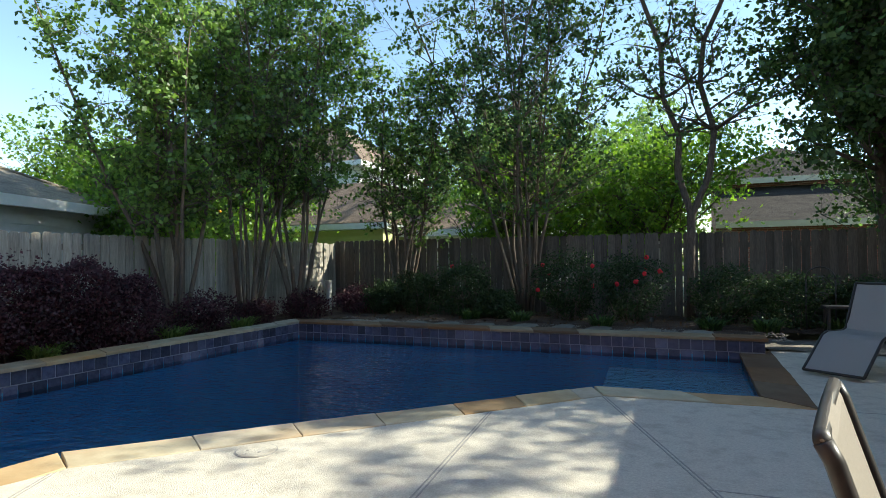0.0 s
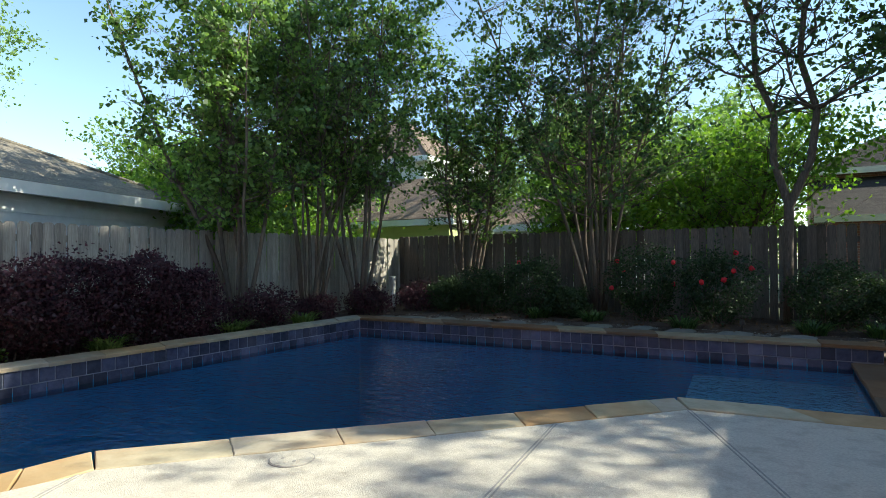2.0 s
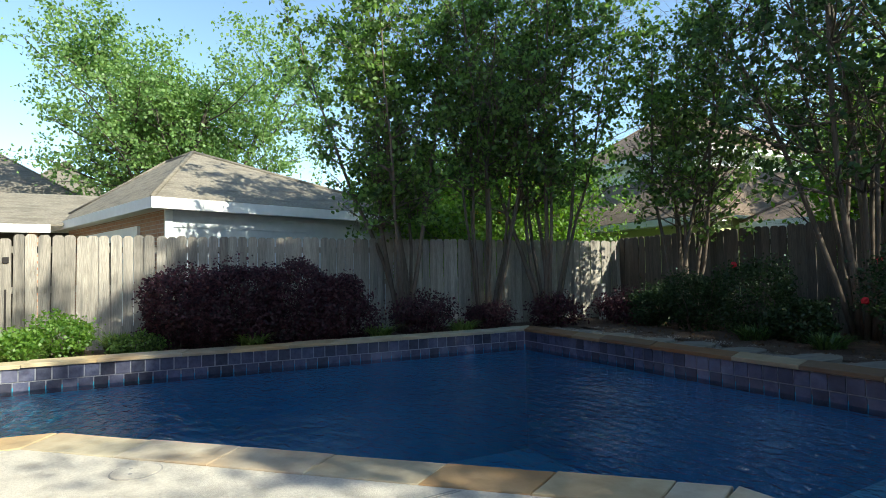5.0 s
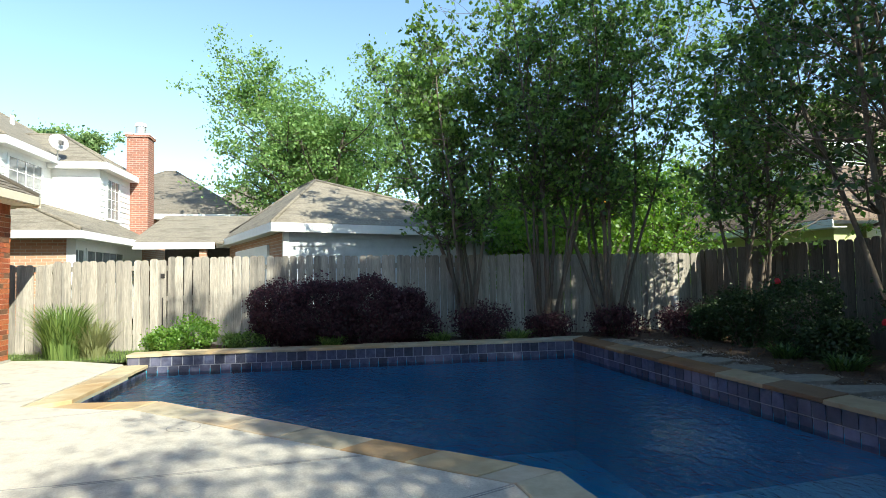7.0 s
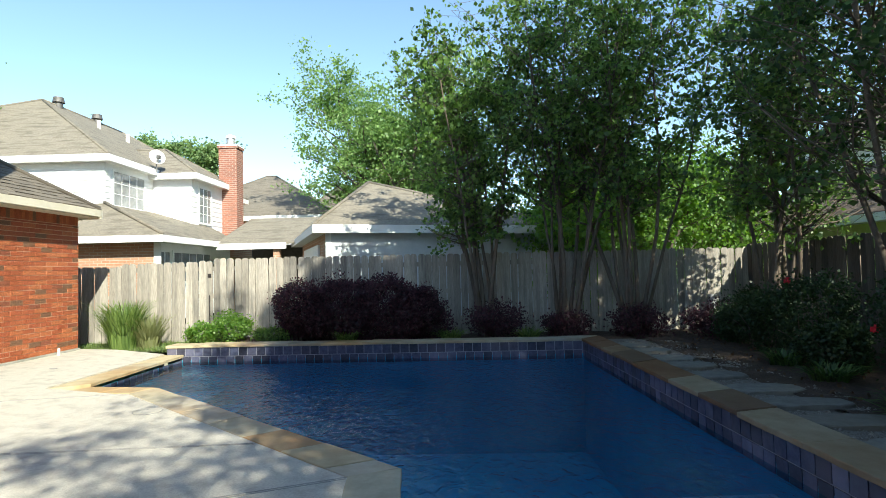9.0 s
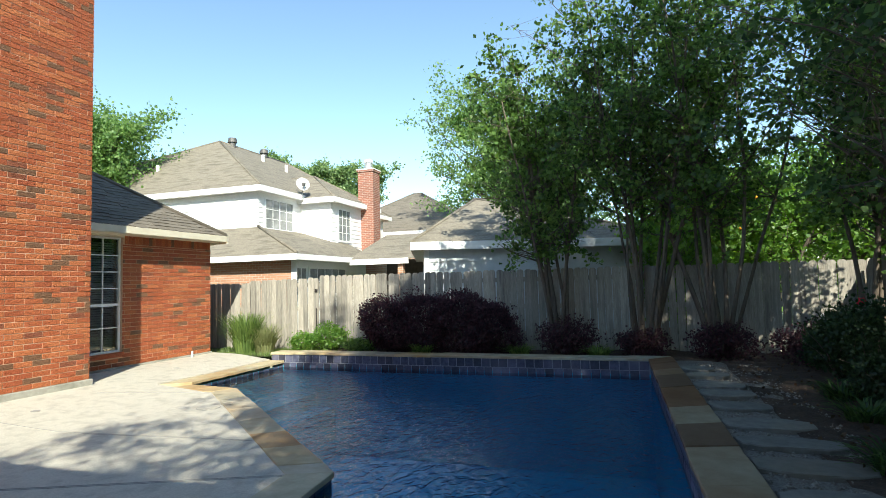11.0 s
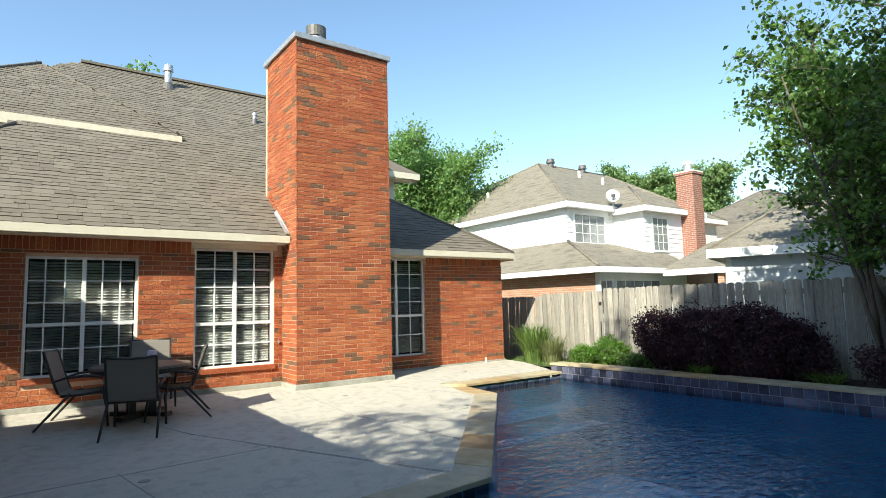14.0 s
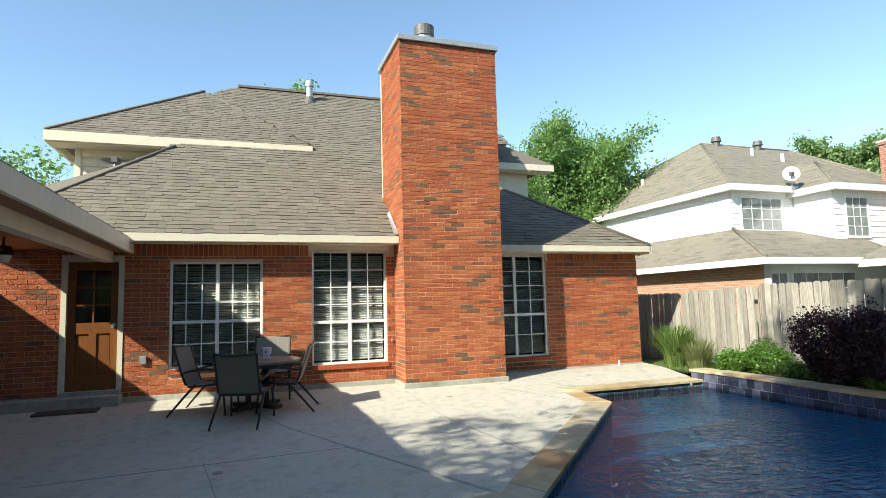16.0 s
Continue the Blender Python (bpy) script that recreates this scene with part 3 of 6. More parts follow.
def stone_run(p0, p1, q0, q1, z, thick, parent, seed, lo=0.45, hi=0.95, mat=None):
    """Coping stones between an inner edge p0-p1 and an outer edge q0-q1."""
    rnd = random.Random(seed)
    p0, p1, q0, q1 = Vector(p0), Vector(p1), Vector(q0), Vector(q1)
    length, t = (p1 - p0).length, 0.0
    while t < 1:
        t2 = t + rnd.uniform(lo, hi) / length
        if t2 > 1 - 0.25 / length:
            t2 = 1
        g = 0.0022 / length
        a, b, c, d = p0.lerp(p1, t + g), p0.lerp(p1, t2 - g), q0.lerp(q1, t2 - g), q0.lerp(q1, t + g)
        dz = rnd.uniform(-0.004, 0.006)
        edge = []
        for s, e in ((a, b), (b, c), (c, d), (d, a)):
            k = max(1, int((e - s).length / 0.16))
            for i in range(k):
                jit = 0.006 if i else 0.0
                w = s.lerp(e, i / k)
                edge.append((w.x + rnd.uniform(-jit, jit), w.y + rnd.uniform(-jit, jit)))
        bm = bmesh.new()
        add_prism(bm, edge, z - thick + dz, z + dz)
        bmesh.ops.recalc_face_normals(bm, faces=bm.faces[:])
        rim = [e for e in bm.edges if all(abs(w.co.z - (z + dz)) < 1e-4 for w in e.verts)]
        bmesh.ops.bevel(bm, geom=rim, offset=0.006, segments=1, affect='EDGES')
        part("coping_stone", bm, mat or COPING, parent)
        t = t2


coping = thing("pool_coping", (-2, 5, -0.04), "buff sandstone coping stones edging the pool", "coping", kind="structure")
for i in range(5):
    p0, p1, q0, q1 = INNER[i], INNER[i + 1], OUTER[i], OUTER[i + 1]
    d = (Vector(p1) - Vector(p0)).normalized()
    over = Vector((-d.y, d.x)) * 0.03
    if i == 0:
        q1 = (-3.44, 1.93)
    stone_run(Vector(p0) + over, Vector(p1) + over * (0.6 if i in (1, 3) else 1), q0, q1, -0.044 if i else 0.0, 0.045, coping, 20 + i, 0.5, 0.85, COPING_BROWN if i == 4 else None)
stone_run((LEFT_X + 0.03, 1.98), (LEFT_X + 0.03, BACK_Y - 0.0), (LEFT_X - 0.34, 1.98), (LEFT_X - 0.34, BACK_Y + 0.33), RAISED, 0.042, beam, 31, 0.5, 1.1)
stone_run((LEFT_X + 0.03, BACK_Y - 0.03), (1.26, back_y(1.26) - 0.03), (LEFT_X - 0.33, BACK_Y + 0.35), (1.26, back_y(1.26) + 0.37), RAISED, 0.042, beam, 32, 0.5, 1.1, COPING_BROWN)

# tiles: one shared mesh
tile_bm = bmesh.new()
add_box(tile_bm, -0.0705, -0.006, -0.0705, 0.0705, 0.006, 0.0705)
bmesh.ops.bevel(tile_bm, geom=[e for e in tile_bm.edges if all(w.co.y < 0 for w in e.verts)], offset=0.004, segments=1, affect='EDGES')
TILE_MESH = bpy.data.meshes.new("tile")
tile_bm.to_mesh(TILE_MESH)
tile_bm.free()
TILE_MESH.materials.append(TILE)
tile_rnd = random.Random(5)


def tile_row(p0, p1, z, parent, pitch=0.152):
    """Square tiles along p0-p1, faces to the right of the way."""
    p0, p1 = Vector(p0), Vector(p1)
    d = p1 - p0
    n = int(d.length / pitch)
    ang = math.atan2(d.y, d.x)
    for i in range(n):
        c = p0 + d.normalized() * (i + 0.5) * d.length / n
        o = new("tile", TILE_MESH)
        o.parent = parent
        o.matrix_basis = Matrix.Translation(Vector((c.x, c.y, z)) - root_place(parent)) @ pose(0, 0, 0, tile_rnd.gauss(0, 0.5), 0, math.degrees(ang) + tile_rnd.gauss(0, 0.5))


tile_row((LEFT_X, 9.12), (LEFT_X, 2.0), 0.047, beam)
tile_row((LEFT_X, 9.12), (LEFT_X, 2.26), -0.106, beam)
tile_row((1.22, back_y(1.22)), (LEFT_X + 0.01, BACK_Y), 0.047, beam)
tile_row((0.93, back_y(0.93)), (LEFT_X + 0.01, BACK_Y), -0.106, beam)
for i in range(5):
    tile_row(INNER[i], INNER[i + 1], -0.162, coping)
o = prism([(LEFT_X - 0.30, 1.985), (LEFT_X - 0.006, 1.985), (LEFT_X - 0.006, 2.0), (LEFT_X - 0.30, 2.0)], -0.03, RAISED - 0.043)
part("end_tile", o, TILE, beam)

# planting beds
def bed(name, x0, y0, x1, y1, z, mat, label, seed, amp=0.05, step=0.22):
    rng = random.Random(seed)
    bm = bmesh.new()
    nx, ny = max(2, int((x1 - x0) / step)), max(2, int((y1 - y0) / step))
    grid = [[bm.verts.new((x0 + (x1 - x0) * i / nx, y0 + (y1 - y0) * j / ny, z + noise.noise((i * 0.6, j * 0.6, seed)) * amp + rng.uniform(-0.01, 0.01))) for j in range(ny + 1)] for i in range(nx + 1)]
    for i in range(nx):
        for j in range(ny):
            bm.faces.new((grid[i][j], grid[i + 1][j], grid[i + 1][j + 1], grid[i][j + 1]))
    return tagged(part(name, bm, mat), label, "ground", kind="structure")


bed("planting_bed", -8.05, 1.98, LEFT_X - 0.28, 12.9, 0.09, MULCH, "dark mulch bed between fence and raised pool wall", 3)
bed("planting_bed", LEFT_X - 0.3, 10.2, 1.35, 12.9, 0.11, MULCH, "shaded dark mulch bed along the back fence", 4)
bed("planting_bed", 1.3, 10.85, 9.3, 12.9, 0.09, MULCH, "shaded dark mulch bed in the back corner", 8)
bed("gravel_path", 1.28, 9.80, 5.0, 11.0, -0.028, GRAVEL, "pea gravel patch beyond the pool wall", 9, 0.008, 0.12)
bed("gravel_path", LEFT_X - 0.3, BACK_Y + 0.28, 1.3, 10.5, 0.095, GRAVEL, "strip of pea gravel behind the pool wall", 5, 0.02, 0.12)
bed("lawn_strip", -8.0, -3.0, -6.68, 2.0, 0.02, GRASS_GROUND, "small strip of lawn beside the house", 6, 0.03)


# ---- fences ----
def picket_mesh(w, h, mat):
    bm = bmesh.new()
    c = 0.035
    pts = [(-w / 2, 0), (w / 2, 0), (w / 2, h - c), (w / 2 - c * 0.55, h - c * 0.3), (w / 4, h), (-w / 4, h), (-w / 2 + c * 0.55, h - c * 0.3), (-w / 2, h - c)]
    a = [bm.verts.new((x, -0.008, z)) for x, z in pts]
    b = [bm.verts.new((x, 0.008, z)) for x, z in pts]
    bm.faces.new(a)
    bm.faces.new(b[::-1])
    for i in range(8):
        bm.faces.new((b[i], b[(i + 1) % 8], a[(i + 1) % 8], a[i]))
    data = bpy.data.meshes.new("picket")
    bm.to_mesh(data)
    bm.free()
    data.materials.append(mat)
    return data


# The last three pickets have the shade in their wood colour.
PICKETS = [picket_mesh(w, 1.72, m) for m in (WEATHERED, WEATHERED_SHADED) for w in (0.137, 0.131, 0.140)]
fence_rnd = random.Random(11)


def fence(p0, p1, z0, z1, top_fn, label, face, dark=0):
    """A board fence with rails and posts; face: the side the boards are on (+1 left of the way)."""
    p0, p1 = Vector(p0), Vector(p1)
    d = (p1 - p0).normalized()
    nrm = Vector((-d.y, d.x)) * face
    ang = math.degrees(math.atan2(d.y, d.x))
    root = thing("fence", (p0.x, p0.y, z0), label, "fence", "yard fence", kind="structure")
    n = int((p1 - p0).length / 0.1425)
    for i in range(n):
        c = p0 + d * (i + 0.5) * (p1 - p0).length / n + nrm * (0.012 + 0.006 * (i % 2))
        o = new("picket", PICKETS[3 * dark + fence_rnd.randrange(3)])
        o.parent = root
        h = top_fn(c) + fence_rnd.uniform(-0.012, 0.012) - z0
        o.matrix_basis = Matrix.Translation(Vector((c.x - p0.x, c.y - p0.y, 0))) @ pose(0, 0, 0, fence_rnd.gauss(0, 0.4), fence_rnd.gauss(0, 0.35), ang + fence_rnd.gauss(0, 0.8)) @ Matrix.Diagonal((1, 1, h / 1.72, 1))
    for zz in (0.35, 0.95, 1.5):
        bm = bmesh.new()
        add_box(bm, 0, -0.045, zz - 0.045, (p1 - p0).length, -0.005, zz + 0.045)
        bmesh.ops.transform(bm, matrix=Matrix.Translation((p0.x, p0.y, 0)) @ pose(0, 0, 0, 0, 0, ang) @ (Matrix.Diagonal((1, face, 1, 1))), verts=bm.verts[:])
        bmesh.ops.recalc_face_normals(bm, faces=bm.faces[:])
        part("rail", bm, WEATHERED_SHADED if dark else WEATHERED, root)
    for i in range(int((p1 - p0).length / 2.4) + 1):
        c = p0 + d * min(i * 2.4 + 0.05, (p1 - p0).length - 0.05) - nrm * 0.10
        part("post", box(c.x - 0.045, c.y - 0.045, z0 - 0.1, c.x + 0.045, c.y + 0.045, 1.6), WEATHERED, root)


fence((-8.0, 12.85), (-8.0, 0.2), 0.0, 1.7, lambda c: 1.70 if c.y > 2.0 else 1.62 + 0.02 * (c.y), "weathered grey board fence with dog-eared pickets", 1)
fence((-8.0, 0.2), (-8.0, -6.0), 0.0, 1.7, lambda c: 1.58, "shaded grey board fence beside the house", 1)
fence((9.35, 12.85), (-8.0, 12.85), 0.05, 1.78, lambda c: 1.76, "weathered board fence behind the flower bed, its shade coloured in", 1, 1)
fence((9.35, 0.2), (9.35, 12.85), 0.0, 1.78, lambda c: 1.75, "weathered board fence at the side of the patio", 1)


# ---- the brick house ----
house = thing("house", (0, 0, 0), "two-storey red brick house with a tall chimney and grey shingle roof", "house")
BL, BH = 0.254, 0.0765
LEFT_WALL, RIGHT_WALL, CH_Y = 0.52, 0.23, 1.18
CH_X0, CH_X1, CH_TOP = -2.92, -1.05, 6.20


def brick_data():
    bm = bmesh.new()
    add_box(bm, -BL / 2 + 0.005, -0.006, -BH / 2 + 0.005, BL / 2 - 0.005, 0.012, BH / 2 - 0.005)
    bmesh.ops.bevel(bm, geom=[e for e in bm.edges if all(w.co.y < 0 for w in e.verts)], offset=0.003, segments=1, affect='EDGES')
    data = bpy.data.meshes.new("brick")
    bm.to_mesh(data)
    bm.free()
    data.materials.append(BRICK_PIECE)
    return data


def clip(a, b, lo, hi):
    return max(a, lo), min(b, hi)


def brickwork(origin, along, length, z0, z1, parent, openings=(), seed=1, singles=None, single_mesh=None, top_fn=None):
    """Running-bond bricks on a wall face. origin, along: plan start and way; the face looks to the right of the way.
    openings: (s0, s1, z0, z1). singles: a test for the bricks that become objects of their own."""
    rnd = random.Random(seed)
    o, d = Vector(origin), Vector(along).normalized()
    nrm = Vector((d.y, -d.x))
    ang = math.degrees(math.atan2(d.y, d.x))
    verts, faces, count = [], [], 0
    course, z = 0, z0
    while z < z1 - 0.02:
        ztop = min(z + BH, z1)
        s = -BL / 2 if course % 2 else 0.0
        while s < length:
            pieces = [clip(s, s + BL, 0, length)]
            for a, b, za, zb in openings:
                if ztop > za + 0.01 and z < zb - 0.01:
                    out = []
                    for p in pieces:
                        if p[1] <= a or p[0] >= b:
                            out.append(p)
                        else:
                            out += [q for q in ((p[0], a), (b, p[1])) if q[1] - q[0] > 0.02]
                    pieces = out
            for p in pieces:
                if p[1] - p[0] < 0.03 or (top_fn and ztop > top_fn((p[0] + p[1]) / 2)):
                    continue
                full = p[1] - p[0] > BL - 0.01
                if singles and full and count < 300 and singles(z):
                    c = o + d * (p[0] + p[1]) / 2
                    b = new("brick", single_mesh)
                    b.parent = parent
                    b.matrix_basis = Matrix.Translation(Vector((c.x, c.y, (z + ztop) / 2)) - root_place(parent)) @ pose(0, 0, 0, 0, 0, ang) @ Matrix.Translation((0, rnd.uniform(-0.002, 0.002), 0))
                    count += 1
                    continue
                e = 0.006 + rnd.uniform(-0.002, 0.003)
                k = len(verts)
                for s_, e_ in ((0.0045, -0.012), (0.006, e)):
                    for u, w in ((p[0] + s_, z + s_), (p[1] - s_, z + s_), (p[1] - s_, ztop - s_), (p[0] + s_, ztop - s_)):
                        q = o + d * u + nrm * e_
                        verts.append((q.x, q.y, w))
                faces += [(k + 4, k + 5, k + 6, k + 7)] + [(k + i, k + (i + 1) % 4, k + 4 + (i + 1) % 4, k + 4 + i) for i in range(4)]
            s += BL
        z += BH
        course += 1
    ob = as_object("brickwork", raw_mesh("brickwork", verts, faces), BRICK, parent)
    tagged(ob, kind="stuff")
    return ob


def soldier_course(origin, along, length, z0, z1, parent):
    """A row of bricks on end."""
    o, d = Vector(origin), Vector(along).normalized()
    nrm = Vector((d.y, -d.x))
    verts, faces = [], []
    n = int(length / BH)
    for i in range(n):
        k = len(verts)
        a, b = i * length / n + 0.005, (i + 1) * length / n - 0.005
        for e_ in (-0.012, 0.008):
            for u, w in ((a, z0 + 0.005), (b, z0 + 0.005), (b, z1 - 0.005), (a, z1 - 0.005)):
                q = o + d * u + nrm * e_
                verts.append((q.x, q.y, w))
        faces += [(k + 4, k + 5, k + 6, k + 7)] + [(k + j, k + (j + 1) % 4, k + 4 + (j + 1) % 4, k + 4 + j) for j in range(4)]
    tagged(as_object("soldier_course", raw_mesh("soldier_course", verts, faces), BRICK, parent), kind="stuff")


# windows: plan x0, x1 (x0 < x1), sill and head heights
WIN1 = (1.24, 2.66, 0.55, 2.27)
WIN2 = (-0.90, 0.42, 0.48, 2.46)
WIN3 = (-4.33, -2.95, 0.38, 2.42)
DOOR = (3.36, 4.12, 0.30, 2.30)

left_wall = thing("wall_back", (0, LEFT_WALL, 0))
left_wall.parent = house


def wall_with_holes(x0, x1, y_face, z0, z1, thick, holes, parent, mat):
    """A wall facing +y, cut into blocks round its openings."""
    cuts = sorted({x0, x1, *[h[0] for h in holes], *[h[1] for h in holes]})
    for a, b in zip(cuts, cuts[1:]):
        mid = (a + b) / 2
        zz = [z0]
        for h in holes:
            if h[0] < mid < h[1]:
                zz += [h[2], h[3]]
        zz.append(z1)
        for k in range(0, len(zz), 2):
            if zz[k + 1] - zz[k] > 0.005:
                part("wall_block", box(a, y_face - thick, zz[k], b, y_face, zz[k + 1]), mat, parent)


wall_with_holes(CH_X1 - 0.1, 9.3, LEFT_WALL, 0.15, 2.72, 0.25, [WIN1, WIN2, DOOR], left_wall, MORTAR)
ol = [(9.3 - b, 9.3 - a, c, d) for a, b, c, d in (WIN1, WIN2, DOOR)]
brickwork((9.3, LEFT_WALL), (-1, 0), 9.3 - CH_X1, 0.17, 2.36, left_wall, [(a, b, c - (0.085 if c > 0.32 else 0), d) for a, b, c, d in ol], 2)
soldier_course((9.3, LEFT_WALL), (-1, 0), 9.3 - WIN2[1] - 0.06, 2.36, 2.58, left_wall)
right_wall = thing("wall_back", (-4.5, RIGHT_WALL, 0))
right_wall.parent = house
wall_with_holes(-6.56, -2.6, RIGHT_WALL, 0.10, 2.56, 0.25, [WIN3], right_wall, MORTAR)
brickwork((-2.6, RIGHT_WALL), (-1, 0), 3.97, 0.12, 2.30, right_wall, [(-2.6 - WIN3[1], -2.6 - WIN3[0], WIN3[2] - 0.085, WIN3[3])], 3)
soldier_course((-4.37, RIGHT_WALL), (-1, 0), 2.18, 2.30, 2.50, right_wall)
part("side_wall", box(-6.55, -7.0, 0.10, -6.30, RIGHT_WALL - 0.25, 2.56), MORTAR, right_wall)
brickwork((-6.55, RIGHT_WALL), (0, -1), 7.2, 0.12, 2.56, right_wall, (), 4)
part("foundation", box(-6.60, -7.0, -0.1, -2.6, RIGHT_WALL + 0.03, 0.12, 0.012), PLINTH, right_wall, "grey stained concrete foundation")
part("foundation", box(CH_X1 + 0.02, 0.0, -0.1, 3.30, LEFT_WALL + 0.035, 0.17, 0.012), PLINTH, left_wall, "grey stained concrete foundation")
part("foundation", box(3.30, 0.0, -0.1, 9.3, LEFT_WALL + 0.30, 0.24, 0.012), PLINTH, left_wall, "grey concrete door step")

chimney = thing("chimney", (-2, 0.8, 0))
chimney.parent = house
tagged(chimney, "tall red brick chimney with a pale metal cap")
part("flue_core", box(CH_X0 + 0.012, -0.4, 0.0, CH_X1 - 0.012, CH_Y - 0.012, CH_TOP - 0.01), MORTAR, chimney)
BRICK_MESH = brick_data()
brickwork((CH_X1, CH_Y - 0.012), (-1, 0), CH_X1 - CH_X0, 0.16, CH_TOP, chimney, (), 7, lambda z: z < 3.9, BRICK_MESH)
brickwork((CH_X1 - 0.012, -0.3), (0, 1), CH_Y + 0.3, 0.16, CH_TOP, chimney, (), 8)
brickwork((CH_X0 + 0.012, CH_Y), (0, -1), CH_Y + 0.4, 0.16, CH_TOP, chimney, (), 9)
part("footing", box(CH_X0 - 0.03, 0.2, -0.1, CH_X1 + 0.03, CH_Y + 0.03, 0.16, 0.012), PLINTH, chimney, "grey concrete chimney footing")
part("cap", box(CH_X0 - 0.04, -0.42, CH_TOP, CH_X1 + 0.04, CH_Y + 0.04, CH_TOP + 0.10, 0.008), VENT_METAL, chimney, "pale sheet metal chimney cap")
part("flue", cylinder(-1.75, 0.45, CH_TOP + 0.10, CH_TOP + 0.52, 0.17), VENT_METAL, chimney, "round metal flue")
part("flue_cowl", cylinder(-1.75, 0.45, CH_TOP + 0.46, CH_TOP + 0.66, 0.195), DARK_VENT, chimney, "dark ribbed flue cowl")


def window(x0, x1, z0, z1, y, cols, rows, lower, parent, name, mull=1):
    """A white sash window set back in the wall facing +y, with muntins and a slatted blind behind the panes."""
    w = thing(name, ((x0 + x1) / 2, y, z0), "white framed window with slatted blinds", kind="structure")
    w.parent = parent
    w.location = Vector(((x0 + x1) / 2, y, z0)) - root_place(parent)
    f = 0.034
    bm = bmesh.new()
    for a in ((x0, z0, x1, z0 + f), (x0, z1 - f, x1, z1), (x0, z0 + f, x0 + f, z1 - f), (x1 - f, z0 + f, x1, z1 - f)):
        add_box(bm, a[0], y - 0.06, a[1], a[2], y, a[3])
    part("frame", bm, WHITE, w)
    rail = z0 + (z1 - z0) * lower
    bm = bmesh.new()
    for i in range(1, mull + 1):
        c = x0 + (x1 - x0) * i / (mull + 1)
        add_box(bm, c - 0.028, y - 0.055, z0 + f, c + 0.028, y - 0.004, z1 - f)
    part("mullion", bm, WHITE, w)
    part("meeting_rail", box(x0 + f, y - 0.05, rail - 0.025, x1 - f, y - 0.008, rail + 0.025), WHITE, w)
    for i in range(1, cols):
        if mull and i % (cols // (mull + 1)) == 0:
            continue
        c = x0 + (x1 - x0) * i / cols
        part("muntin", box(c - 0.009, y - 0.044, z0 + f, c + 0.009, y - 0.014, z1 - f), WHITE, w)
    up, dn = rows
    for k in range(1, up):
        c = rail + (z1 - f - rail) * k / up
        part("muntin", box(x0 + f, y - 0.043, c - 0.009, x1 - f, y - 0.015, c + 0.009), WHITE, w)
    for k in range(1, dn):
        c = z0 + f + (rail - z0 - f) * k / dn
        part("muntin", box(x0 + f, y - 0.043, c - 0.009, x1 - f, y - 0.015, c + 0.009), WHITE, w)
    pane = box(x0 + f, y - 0.034, z0 + f, x1 - f, y - 0.028, z1 - f)
    pane = part("pane", pane, GLASS, w)
    pane.visible_shadow = False
    bm = bmesh.new()
    z = z0 + 0.08
    while z < z1 - 0.08:
        add_box(bm, x0 + 0.05, y - 0.130, z, x1 - 0.05, y - 0.080, z + 0.003, None)
        z += 0.042
    for vtx in bm.verts:
        vtx.co.z -= (vtx.co.y - (y - 0.105)) * 0.62
    part("blind", bm, BLIND, w, "white slatted blind")
    part("sill", box(x0 - 0.02, y - 0.02, z0 - 0.085, x1 + 0.02, y + 0.085, z0 - 0.002, 0.006), BRICK, w, "brick window sill")
    return w


window(*WIN1, LEFT_WALL - 0.045, 6, (3, 2), 0.43, house, "window_1")
window(*WIN2, LEFT_WALL - 0.045, 4, (4, 2), 0.37, house, "window_2")
window(*WIN3, RIGHT_WALL - 0.045, 4, (4, 2), 0.41, house, "window_3")
# Room shells: the dimness indoors is put into their near-black colour.
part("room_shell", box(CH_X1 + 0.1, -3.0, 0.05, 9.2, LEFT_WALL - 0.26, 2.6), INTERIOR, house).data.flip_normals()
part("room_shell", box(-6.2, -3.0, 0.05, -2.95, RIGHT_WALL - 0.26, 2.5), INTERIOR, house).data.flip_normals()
part("header", box(WIN2[0] - 0.05, LEFT_WALL - 0.04, 2.46, WIN2[1] + 0.05, LEFT_WALL + 0.012, 2.66), CREAM, house)
part("header", box(WIN3[0] - 0.03, RIGHT_WALL - 0.04, 2.42, -2.9, RIGHT_WALL + 0.012, 2.56), CREAM, house)


